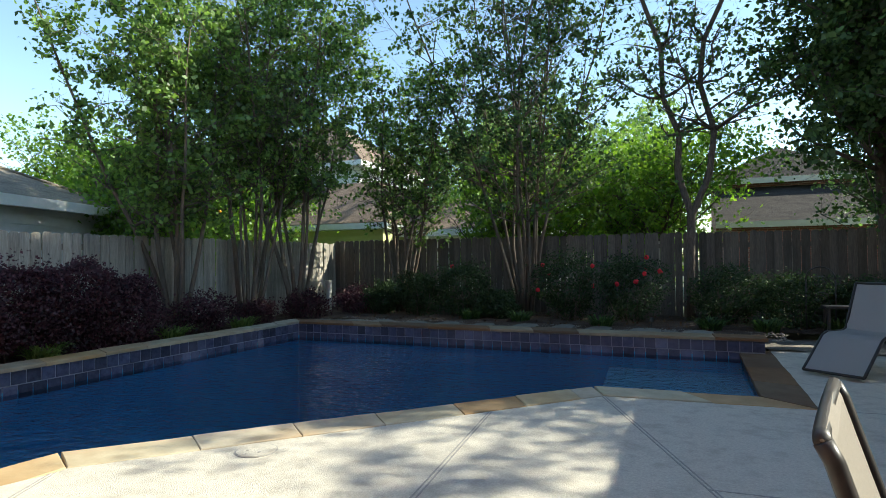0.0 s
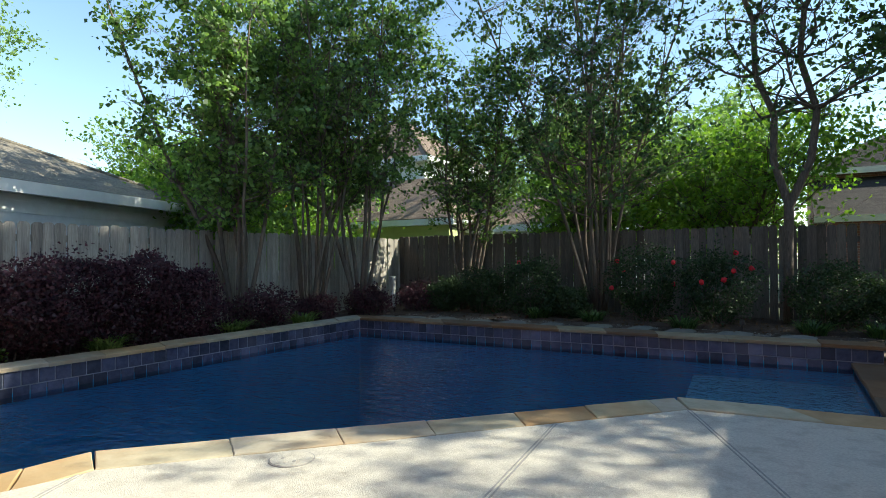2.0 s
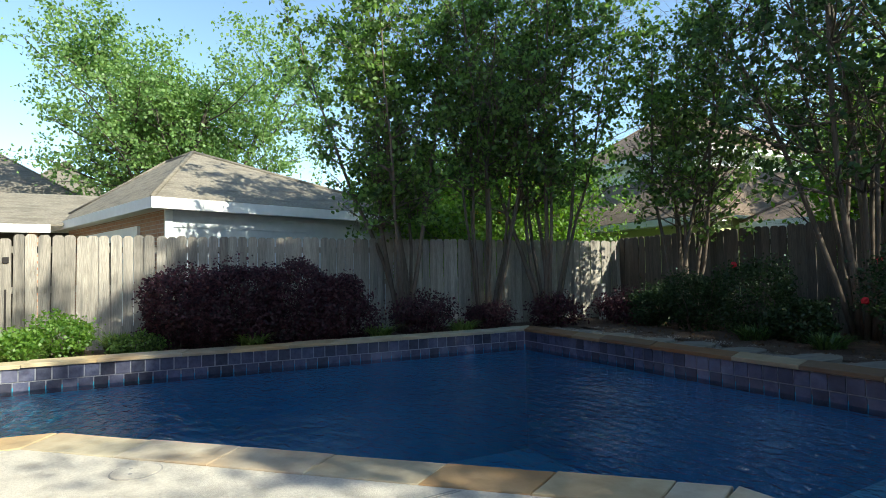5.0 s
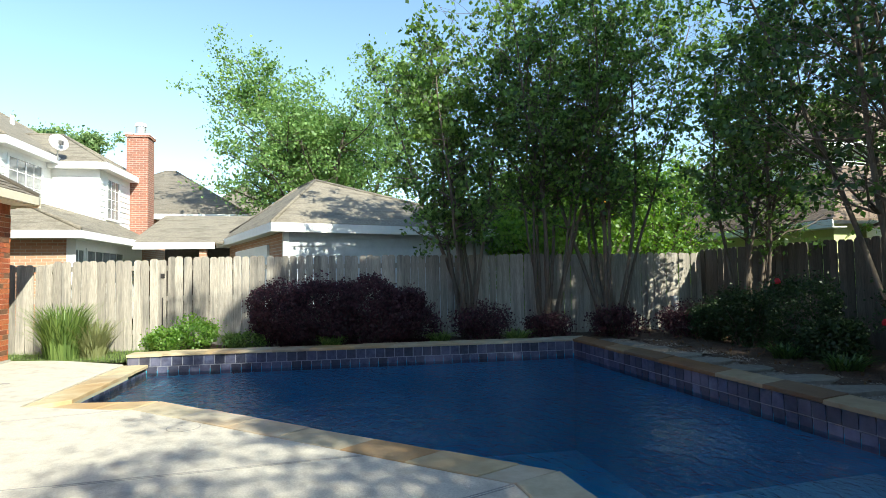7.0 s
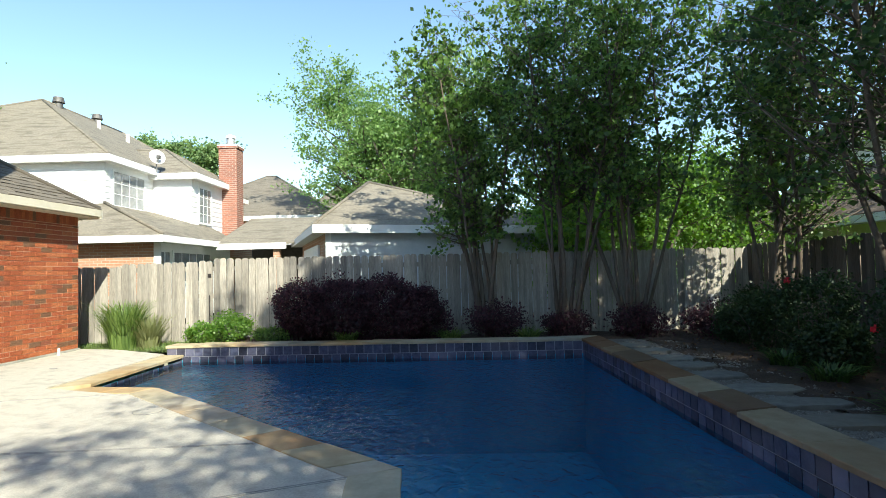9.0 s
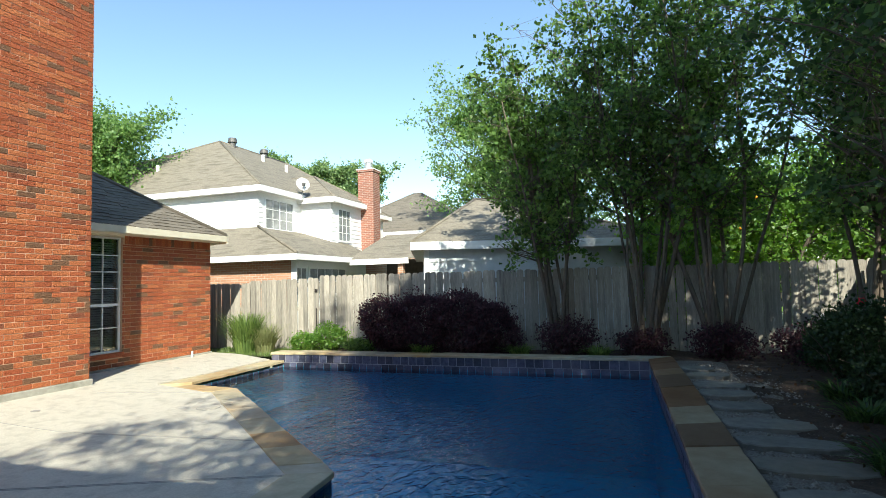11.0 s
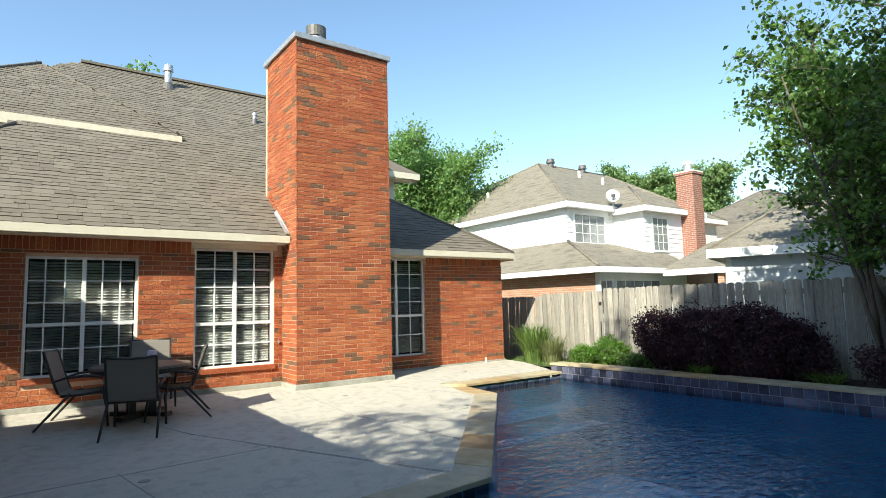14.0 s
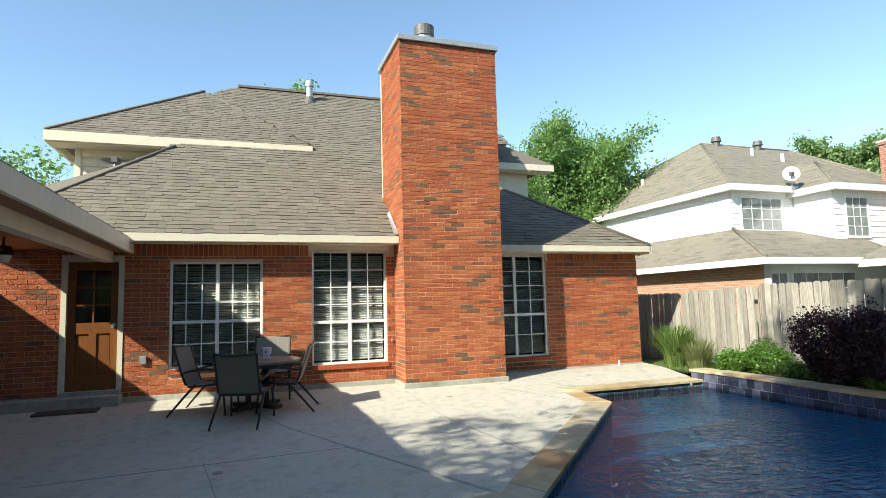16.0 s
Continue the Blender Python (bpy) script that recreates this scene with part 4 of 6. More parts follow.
# roofs
def shingles(corner, u, v, u_len, v_len, parent, seed, inside, expose=0.13, width=0.23):
    """Overlapping shingle tabs on a roof plane. u: along the eave; v: up the slope; inside(s, t): the plane's outline."""
    rnd = random.Random(seed)
    u, v = Vector(u).normalized(), Vector(v).normalized()
    n = u.cross(v).normalized()
    if n.z < 0:
        n = -n
    c = Vector(corner)
    verts, faces = [], []
    t, row = 0.0, 0
    while t < v_len:
        s = -rnd.uniform(0, width)
        while s < u_len:
            w = width * rnd.choice((0.55, 0.8, 1.0, 1.25))
            if inside(s + w / 2, t + expose / 2):
                th = rnd.choice((0.006, 0.009, 0.013))
                t0 = t - rnd.choice((0.0, 0.0, 0.03))
                k = len(verts)
                for a, b, h in ((s + 0.002, t0, th + 0.005), (s + w - 0.002, t0, th + 0.005), (s + w - 0.002, t + expose * 1.06, 0.004), (s + 0.002, t + expose * 1.06, 0.004)):
                    q = c + u * a + v * b + n * h
                    verts.append((q.x, q.y, q.z))
                for a, b in ((s + 0.002, t0), (s + w - 0.002, t0)):
                    q = c + u * a + v * b - n * 0.004
                    verts.append((q.x, q.y, q.z))
                faces += [(k, k + 1, k + 2, k + 3), (k + 4, k + 5, k + 1, k), (k, k + 3, k + 4), (k + 1, k + 5, k + 2)]
            s += w
        t += expose
        row += 1
    tagged(as_object("shingles", raw_mesh("shingles", verts, faces), SHINGLE, parent), kind="stuff")


roof = thing("roof", (0, -3, 2.6))
roof.parent = house
tagged(roof, "grey-brown asphalt shingle roof")
PITCH = 0.757
EY, EZ = 0.86, 2.70
RIDGE_Y = -5.6
RIDGE_Z = EZ + PITCH * (EY - RIDGE_Y)


def plane_z(y):
    return EZ + PITCH * (EY - y)


bm = bmesh.new()
HIPX, HIPTOP = 5.35, (3.0, -2.0)
add_slab(bm, [(CH_X1 - 1.9, EY, EZ), (3.3, EY, EZ), (HIPX, EY, EZ), (2.9, -1.95, plane_z(-1.95)), (2.6, -4.75, plane_z(-4.75)), (1.7, RIDGE_Y, RIDGE_Z), (-5.2, RIDGE_Y, RIDGE_Z), (-5.2, -3.2, plane_z(-3.2)), (CH_X1 - 1.9, -3.2, plane_z(-3.2))], 0.05)
part("roof_plane", bm, SHINGLE, roof)
vlen = math.hypot(1, PITCH) * (EY - RIDGE_Y)
vstep = math.hypot(1, PITCH)


def inside_main(s, t):
    x, y = -5.2 + s, EY - t / vstep
    if CH_X0 < x < CH_X1 and y > -0.45 or y < RIDGE_Y:
        return False
    if y > -1.95:
        return -3.0 < x < HIPX - (EY - y) * (HIPX - 2.9) / 2.81
    lim = 2.9 - (-1.95 - y) * 0.3 / 2.8 if y > -4.75 else 2.6 - (-4.75 - y) * 0.9 / 0.85
    if x < -3.0 and y > -3.2:
        return False
    return x < lim


shingles((-5.2, EY, EZ), (1, 0, 0), (0, -1, PITCH), 10.6, vlen, roof, 3, inside_main)
part("ridge_cap", prism([(-5.2, RIDGE_Y - 0.12), (1.75, RIDGE_Y - 0.12), (1.75, RIDGE_Y + 0.12), (-5.2, RIDGE_Y + 0.12)], RIDGE_Z - 0.03, RIDGE_Z + 0.03), SHINGLE, roof)
# back slope closes the roof
bm = bmesh.new()
add_slab(bm, [(-5.2, RIDGE_Y, RIDGE_Z), (1.7, RIDGE_Y, RIDGE_Z), (6.2, -10.5, 4.0), (-5.2, -10.5, 4.0)], 0.05)
add_slab(bm, [(HIPX, EY, EZ), (8.5, -1.9, EZ), (8.5, -9.0, EZ), (2.9, -1.95, plane_z(-1.95))], 0.05)
part("roof_plane", bm, SHINGLE, roof)

# upper gable-hip over the second storey
UX0, UX1, UY, UZ = 0.12, 5.25, -2.12, 5.06
APEX = (2.55, -4.75, 7.05)
bm = bmesh.new()
add_slab(bm, [(UX0, UY, UZ), (UX1, UY, UZ), APEX], 0.06)
add_slab(bm, [(UX0, UY, UZ), APEX, (APEX[0], RIDGE_Y, APEX[2]), (UX0, -6, UZ)], 0.06)
add_slab(bm, [(UX1, UY, UZ), (UX1, -8.5, UZ), (APEX[0], -7.0, APEX[2]), APEX], 0.06)
part("roof_plane", bm, SHINGLE, roof)
up = Vector(APEX) - Vector((APEX[0], UY, UZ))
ul = up.length


def inside_upper(s, t):
    x = UX0 + s
    k = t / ul
    return UX0 + (APEX[0] - UX0) * k - 0.05 < x < UX1 + (APEX[0] - UX1) * k + 0.05


shingles((UX0, UY, UZ), (1, 0, 0), up, UX1 - UX0, ul, roof, 5, inside_upper)
side = Vector((2.43, 0, 1.99))
shingles((UX0, UY, UZ), (0, -1, 0), side, 4.0, side.length, roof, 6, lambda s, t: s > (t / side.length) * 2.63)
tubes("hip_cap", [([(UX1, UY, UZ + 0.02), (APEX[0], APEX[1], APEX[2] + 0.02)], 0.035), ([(UX0, UY, UZ), APEX], 0.025), ([(HIPX, EY, EZ + 0.01), (2.9, -1.95, plane_z(-1.95) + 0.02)], 0.035)], SHINGLE, roof, 5)
part("fascia", box(UX0, UY - 0.02, UZ - 0.20, UX1, UY + 0.03, UZ + 0.0), CREAM, roof, "cream eave board")
part("fascia", box(UX1 - 0.03, -8.5, UZ - 0.20, UX1 + 0.02, UY - 0.02, UZ), CREAM, roof)
part("soffit", box(UX0, UY - 0.5, UZ - 0.22, UX1, UY - 0.02, UZ - 0.19), CREAM, roof)
storey = thing("upper_storey", (3, -4, 4))
storey.parent = house
bm = bmesh.new()
z = 3.2
while z < UZ - 0.22:
    add_slab(bm, [(2.2, UY - 0.475, z + 0.19), (UX1 - 0.45, UY - 0.475, z + 0.19), (UX1 - 0.45, UY - 0.45, z), (2.2, UY - 0.45, z)], 0.012)
    add_box(bm, UX1 - 0.455, -8.0, z, UX1 - 0.43, UY - 0.5, z + 0.185)
    z += 0.185
part("siding", bm, CREAM, storey, "cream lap siding")
part("wall", box(0.6, -8.0, 2.9, UX1 - 0.455, UY - 0.485, UZ - 0.2), CREAM, storey)
part("corner_board", box(UX1 - 0.53, UY - 0.52, 3.0, UX1 - 0.42, UY - 0.43, UZ - 0.2), CREAM, storey)
part("fascia", box(CH_X1 - 0.0, EY - 0.02, EZ - 0.13, 3.32, EY + 0.03, EZ - 0.005), CREAM, roof, "cream eave board")
part("soffit", box(CH_X1 - 0.0, LEFT_WALL, EZ - 0.145, 3.32, EY - 0.02, EZ - 0.115), CREAM, roof)

# right wing roof, hipped at its end
RX, RY, RZ, RP = -6.70, 0.54, 2.60, 0.68
bm = bmesh.new()
D = 4.2
add_slab(bm, [(CH_X1 - 0.2, RY, RZ), (CH_X1 - 0.2, RY - D, RZ + RP * D), (RX + D, RY - D, RZ + RP * D), (RX, RY, RZ)], 0.05)
add_slab(bm, [(RX, RY, RZ), (RX + D, RY - D, RZ + RP * D), (RX + D, -7, RZ + RP * D), (RX, -7, RZ)], 0.05)
part("roof_plane", bm, SHINGLE, roof)
rv = math.hypot(1, RP)
shingles((RX, RY, RZ), (1, 0, 0), (0, -1, RP), 5.4, D * rv, roof, 8, lambda s, t: s > t / rv and s < -2.5 - RX)
tubes("hip_cap", [([(RX, RY, RZ + 0.015), (RX + D, RY - D, RZ + RP * D + 0.015)], 0.045)], SHINGLE, roof, 5)
part("fascia", box(RX, RY - 0.02, RZ - 0.13, CH_X0 + 0.0, RY + 0.03, RZ - 0.005), CREAM, roof, "cream eave board")
part("fascia", box(RX - 0.03, -7, RZ - 0.17, RX + 0.02, RY + 0.03, RZ - 0.007), CREAM, roof)
part("soffit", box(RX, RIGHT_WALL, RZ - 0.145, CH_X0, RY - 0.02, RZ - 0.115), CREAM, roof)
part("soffit", box(RX, -7, RZ - 0.186, -6.56, RIGHT_WALL, RZ - 0.156), CREAM, roof)
# small upper storey behind the right wing
part("wall", box(-6.3, -7.5, 3.6, -3.0, -4.15, 5.2), CREAM, storey)
bm = bmesh.new()
add_slab(bm, [(-6.95, -3.75, 5.42), (-6.95, -8, 5.42), (-5.2, -5.6, 6.75), (-5.2, -5.5, 6.75)], 0.06)
add_slab(bm, [(-6.95, -3.75, 5.42), (-5.2, -5.5, 6.75), (-3.0, -5.5, 6.75), (-3.0, -3.75, 5.42)], 0.06)
part("roof_plane", bm, SHINGLE, roof)
part("fascia", box(-6.95, -3.78, 5.22, -3.0, -3.72, 5.40), CREAM, roof)
part("soffit", box(-6.95, -4.2, 5.20, -3.0, -3.78, 5.23), CREAM, roof)

# covered walk from the back door, and the detached garage beside it
patio = thing("covered_walk", (4, 4, 0), "covered walkway with cream eaves and a shingle roof", "walkway roof")
PX, PZ, PW = 3.22, 2.62, 1.62
PY1 = 8.6
bm = bmesh.new()
PM = PX + PW / 2
add_slab(bm, [(PX, EY - 0.3, PZ), (PM, EY - 0.3, PZ + 0.42), (PM, PY1 - 0.8, PZ + 0.42), (PX, PY1, PZ)][::-1], 0.05)
add_slab(bm, [(PX, PY1, PZ), (PM, PY1 - 0.8, PZ + 0.42), (PX + PW, PY1, PZ)][::-1], 0.05)
add_slab(bm, [(PM, EY - 0.3, PZ + 0.42), (PX + PW, EY - 0.3, PZ), (PX + PW, PY1, PZ), (PM, PY1 - 0.8, PZ + 0.42)][::-1], 0.05)
bmesh.ops.recalc_face_normals(bm, faces=bm.faces[:])
part("roof_plane", bm, SHINGLE, patio)
shingles((PX, 0.56, PZ), (0, 1, 0), (PW / 2, 0, 0.42), PY1 - 0.56, 0.9, patio, 9, lambda s, t: s < PY1 - 0.56 - t)
part("beam", box(PX - 0.03, LEFT_WALL + 0.01, PZ - 0.22, PX + 0.02, PY1 + 0.02, PZ - 0.01), CREAM, patio, "cream eave board")
part("beam", box(PX + PW - 0.02, LEFT_WALL + 0.01, PZ - 0.22, PX + PW + 0.03, PY1 + 0.02, PZ - 0.01), CREAM, patio, "cream eave board")
part("beam", box(PX + 0.02, PY1 - 0.03, PZ - 0.22, PX + PW - 0.02, PY1 + 0.02, PZ - 0.01), CREAM, patio)
part("beam", box(PX + 0.25, LEFT_WALL + 0.01, PZ - 0.36, PX + 0.40, PY1 - 0.3, PZ - 0.2), CREAM, patio)
part("porch_ceiling", box(PX + 0.02, LEFT_WALL + 0.01, PZ - 0.20, PX + PW - 0.02, PY1 - 0.03, PZ - 0.16), DOOR_WOOD, patio, "stained timber porch ceiling")
for py in (3.4, PY1 - 0.4):
    part("post", box(PX + PW - 0.30, py - 0.07, -0.06, PX + PW - 0.16, py + 0.07, PZ - 0.2, 0.01), CREAM, patio)
# Unseen slab added to stop the sun between walk and garage.
part("link_roof", box(PX + PW + 0.03, 3.0, PZ - 0.12, 6.0, PY1, PZ - 0.02), SHINGLE, patio)
own_garage = thing("garage", (7.6, 4.5, 0), "low brick garage beside the covered walk", "garage")
part("wall", box(6.2, 0.8, -0.06, 9.2, 8.4, 2.45), MORTAR, own_garage)
brickwork((6.2, 8.4), (0, -1), 7.6, 0.1, 2.45, own_garage, (), 14)
bm = bmesh.new()
add_slab(bm, [(5.95, 0.6, 2.6), (9.5, 0.6, 2.6), (9.5, 8.7, 2.6), (5.95, 8.7, 2.6)], 0.12)
add_slab(bm, [(5.95, 0.6, 2.61), (7.7, 0.6, 3.2), (7.7, 8.7, 3.2), (5.95, 8.7, 2.61)][::-1], 0.05)
add_slab(bm, [(9.5, 0.6, 2.61), (7.7, 0.6, 3.2), (7.7, 8.7, 3.2), (9.5, 8.7, 2.61)], 0.05)
bmesh.ops.recalc_face_normals(bm, faces=bm.faces[:])
part("roof", bm, SHINGLE, own_garage)

# door
door = thing("door_1", ((DOOR[0] + DOOR[1]) / 2, LEFT_WALL - 0.05, DOOR[2]), "stained wooden back door with small panes", "door", kind="structure")
bm = bmesh.new()
for a in ((DOOR[0] - 0.045, DOOR[2] - 0.03, DOOR[0] + 0.03, DOOR[3] + 0.07), (DOOR[1] - 0.03, DOOR[2] - 0.03, DOOR[1] + 0.045, DOOR[3] + 0.07), (DOOR[0] + 0.03, DOOR[3] - 0.03, DOOR[1] - 0.03, DOOR[3] + 0.07)):
    add_box(bm, a[0], LEFT_WALL - 0.09, a[1], a[2], LEFT_WALL + 0.02, a[3])
part("door_frame", bm, CREAM, door)
dx0, dx1, dz0, dz1 = DOOR[0] + 0.03, DOOR[1] - 0.03, DOOR[2], DOOR[3] - 0.03
bm = bmesh.new()
yb, yf = LEFT_WALL - 0.085, LEFT_WALL - 0.045
midz = dz0 + 0.98
for a in ((dx0, dz0, dx0 + 0.11, dz1), (dx1 - 0.11, dz0, dx1, dz1), (dx0 + 0.11, dz0, dx1 - 0.11, dz0 + 0.22), (dx0 + 0.11, dz1 - 0.13, dx1 - 0.11, dz1), (dx0 + 0.11, midz - 0.12, dx1 - 0.11, midz + 0.05), ((dx0 + dx1) / 2 - 0.05, dz0 + 0.22, (dx0 + dx1) / 2 + 0.05, midz - 0.12)):
    add_box(bm, a[0], yb, a[1], a[2], yf, a[3])
add_box(bm, dx0 + 0.12, yb + 0.005, dz0 + 0.22, dx1 - 0.12, yf - 0.018, midz - 0.12)
part("door_leaf", bm, DOOR_WOOD, door)
bm = bmesh.new()
xm = (dx0 + dx1) / 2
add_box(bm, xm - 0.011, yb, midz + 0.05, xm + 0.011, yf - 0.004, dz1 - 0.13)
for k in (1, 2):
    zc = midz + 0.05 + (dz1 - 0.18 - midz) * k / 3
    add_box(bm, dx0 + 0.11, yb + 0.001, zc - 0.011, dx1 - 0.11, yf - 0.005, zc + 0.011)
part("glazing_bar", bm, DOOR_WOOD, door)
part("pane", box(dx0 + 0.11, yb + 0.012, midz + 0.05, dx1 - 0.11, yb + 0.018, dz1 - 0.13), GLASS, door)
part("handle", cylinder(dx0 + 0.06, yf + 0.03, midz - 0.03, midz + 0.03, 0.028), VENT_METAL, door, "round metal door knob")
part("threshold", box(DOOR[0] - 0.02, LEFT_WALL - 0.09, DOOR[2] - 0.06, DOOR[1] + 0.02, LEFT_WALL + 0.06, DOOR[2] - 0.002), PLINTH, door)


# ---- neighbouring houses ----
def shrink(root, centre, k):
    """Scales all meshes under a thing about one point of the world, keeping its feet on the ground."""
    m = Matrix.Translation(centre) @ Matrix.Scale(k, 4) @ Matrix.Translation(-Vector(centre))
    for ob in root.children_recursive:
        if ob.type == 'MESH':
            away = Matrix.Translation(root_place(ob))
            ob.data.transform(away.inverted() @ m @ away)


def swing(root, x, y, degrees):
    """Turns all meshes under a thing about an upright axis."""
    m = Matrix.Translation((x, y, 0)) @ pose(0, 0, 0, 0, 0, degrees) @ Matrix.Translation((-x, -y, 0))
    for ob in root.children_recursive:
        if ob.type == 'MESH':
            away = Matrix.Translation(root_place(ob))
            ob.data.transform(away.inverted() @ m @ away)


def hip_roof(parent, x0, y0, x1, y1, z, ridge, rz, mat, thick=0.12):
    """A hipped roof on an eave rectangle, with a ridge from ridge[0] to ridge[1]."""
    a, b = (*ridge[0], rz), (*ridge[1], rz)
    bm = bmesh.new()
    c = [(x0, y0, z), (x1, y0, z), (x1, y1, z), (x0, y1, z)]
    va = [bm.verts.new(p) for p in c]
    ra, rb = bm.verts.new(a), bm.verts.new(b)
    along_x = abs(a[0] - b[0]) >= abs(a[1] - b[1])
    if along_x:
        if a[0] > b[0]:
            ra, rb = rb, ra
        sets = ((va[0], va[1], rb, ra), (va[1], va[2], rb), (va[2], va[3], ra, rb), (va[3], va[0], ra))
    else:
        if a[1] > b[1]:
            ra, rb = rb, ra
        sets = ((va[0], va[1], ra), (va[1], va[2], rb, ra), (va[2], va[3], rb), (va[3], va[0], ra, rb))
    for s in sets:
        bm.faces.new(s)
    lo = [bm.verts.new((p[0], p[1], z - 0.02)) for p in c]
    bm.faces.new(lo[::-1])
    for i in range(4):
        bm.faces.new((lo[i], lo[(i + 1) % 4], va[(i + 1) % 4], va[i]))
    bmesh.ops.recalc_face_normals(bm, faces=bm.faces[:])
    ob = part("roof", bm, mat, parent)
    cap = []
    top = [Vector(a), Vector(b)]
    for p in c:
        p = Vector(p)
        t = min(top, key=lambda q: (q - p).length)
        cap.append(([p, t], 0.05))
    if (top[0] - top[1]).length > 0.05:
        cap.append((top, 0.05))
    tubes("hip_cap", cap, mat, parent, 5)
    return ob


def fascia_ring(parent, x0, y0, x1, y1, z, h, mat):
    bm = bmesh.new()
    add_box(bm, x0 - 0.02, y0 - 0.02, z - h, x1 + 0.02, y0 + 0.03, z)
    add_box(bm, x0 - 0.02, y1 - 0.03, z - h, x1 + 0.02, y1 + 0.02, z)
    add_box(bm, x0 - 0.02, y0 + 0.03, z - h, x0 + 0.03, y1 - 0.03, z)
    add_box(bm, x1 - 0.03, y0 + 0.03, z - h, x1 + 0.02, y1 - 0.03, z)
    add_box(bm, x0 + 0.03, y0 + 0.03, z - h + 0.02, x1 - 0.03, y1 - 0.03, z - h + 0.04)
    part("fascia", bm, mat, parent, "painted eave board")


def lap_siding(parent, p0, p1, z0, z1, mat, pitch=0.19, name="siding"):
    """Overlapping boards on a wall; the face looks to the right of the way p0-p1."""
    p0, p1 = Vector(p0), Vector(p1)
    d = (p1 - p0).normalized()
    n = Vector((d.y, -d.x))
    bm = bmesh.new()
    z = z0
    while z < z1 - 0.01:
        zt = min(z + pitch, z1)
        a, b = [bm.verts.new((q.x + n.x * 0.022, q.y + n.y * 0.022, z)) for q in (p0, p1)]
        c, e = [bm.verts.new((q.x + n.x * 0.004, q.y + n.y * 0.004, zt)) for q in (p1, p0)]
        f, g = [bm.verts.new((q.x, q.y, z)) for q in (p0, p1)]
        bm.faces.new((a, b, c, e))
        bm.faces.new((f, g, b, a))
        z = zt
    tagged(part(name, bm, mat, parent), kind="stuff")


def far_window(parent, p0, p1, z0, z1, cols, rows, depth=0.05):
    """A white window on a wall face that looks to the right of the way p0-p1."""
    p0, p1 = Vector(p0), Vector(p1)
    d = (p1 - p0).normalized()
    ang = math.degrees(math.atan2(d.y, d.x))
    m = Matrix.Translation((p0.x, p0.y, 0)) @ pose(0, 0, 0, 0, 0, ang)
    length = (p1 - p0).length
    w = thing("window", (p0.x, p0.y, z0))
    w.parent = parent
    w.location = Vector((p0.x, p0.y, z0)) - root_place(parent)
    bm = bmesh.new()
    f = 0.08
    for a in ((-f, z0 - f, length + f, z0), (-f, z1, length + f, z1 + f), (-f, z0, 0, z1), (length, z0, length + f, z1)):
        add_box(bm, a[0], -depth, a[1], a[2], 0.02, a[3], None)
    bmesh.ops.transform(bm, matrix=m, verts=bm.verts[:])
    part("frame", bm, WHITE, w)
    bm = bmesh.new()
    for i in range(1, cols):
        c = length * i / cols
        k = 0.025 if cols % 2 == 0 and i == cols // 2 else 0.012
        add_box(bm, c - k, -0.035, z0, c + k, -0.026, z1)
    for i in range(1, rows):
        c = z0 + (z1 - z0) * i / rows
        add_box(bm, 0, -0.034, c - 0.012, length, -0.027, c + 0.012)
    bmesh.ops.transform(bm, matrix=m, verts=bm.verts[:])
    part("muntin", bm, WHITE, w)
    bm = bmesh.new()
    add_box(bm, 0, -0.024, z0, length, -0.018, z1)
    bmesh.ops.transform(bm, matrix=m, verts=bm.verts[:])
    part("pane", bm, PANE_FAR, w)


def brick_wall_mat(name, c1, c2, mortar):
    m = bpy.data.materials.new(name)
    m.use_nodes = True
    n, l = m.node_tree.nodes, m.node_tree.links
    b = n["Principled BSDF"]
    b.inputs["Roughness"].default_value = 0.9
    geo, sep, comb, add = n.new("ShaderNodeNewGeometry"), n.new("ShaderNodeSeparateXYZ"), n.new("ShaderNodeCombineXYZ"), n.new("ShaderNodeMath")
    l.new(geo.outputs["Position"], sep.inputs[0])
    l.new(sep.outputs[0], add.inputs[0]), l.new(sep.outputs[1], add.inputs[1])
    l.new(add.outputs[0], comb.inputs[0]), l.new(sep.outputs[2], comb.inputs[1])
    t = n.new("ShaderNodeTexBrick")
    t.inputs["Color1"].default_value, t.inputs["Color2"].default_value, t.inputs["Mortar"].default_value = (*c1, 1), (*c2, 1), (*mortar, 1)
    t.inputs["Scale"].default_value, t.inputs["Brick Width"].default_value, t.inputs["Row Height"].default_value, t.inputs["Mortar Size"].default_value = 1.0, 0.23, 0.0765, 0.008
    l.new(comb.outputs[0], t.inputs["Vector"])
    l.new(t.outputs["Color"], b.inputs["Base Color"])
    bp = n.new("ShaderNodeBump")
    bp.inputs["Strength"].default_value, bp.inputs["Distance"].default_value, bp.invert = 0.8, 0.01, True
    l.new(t.outputs["Fac"], bp.inputs["Height"])
    l.new(bp.outputs[0], b.inputs["Normal"])
    return m


def far_shingle_mat(name, c1, c2):
    m = surface(name, tuple(v * 0.72 for v in c1), tuple(v * 1.25 for v in c2), 16, 0.95, 0.8, stretch=(1, 1, 7), c3=tuple(v * 0.62 for v in c1), stain=0.75, dist=0.03, detail=8.0)
    return m


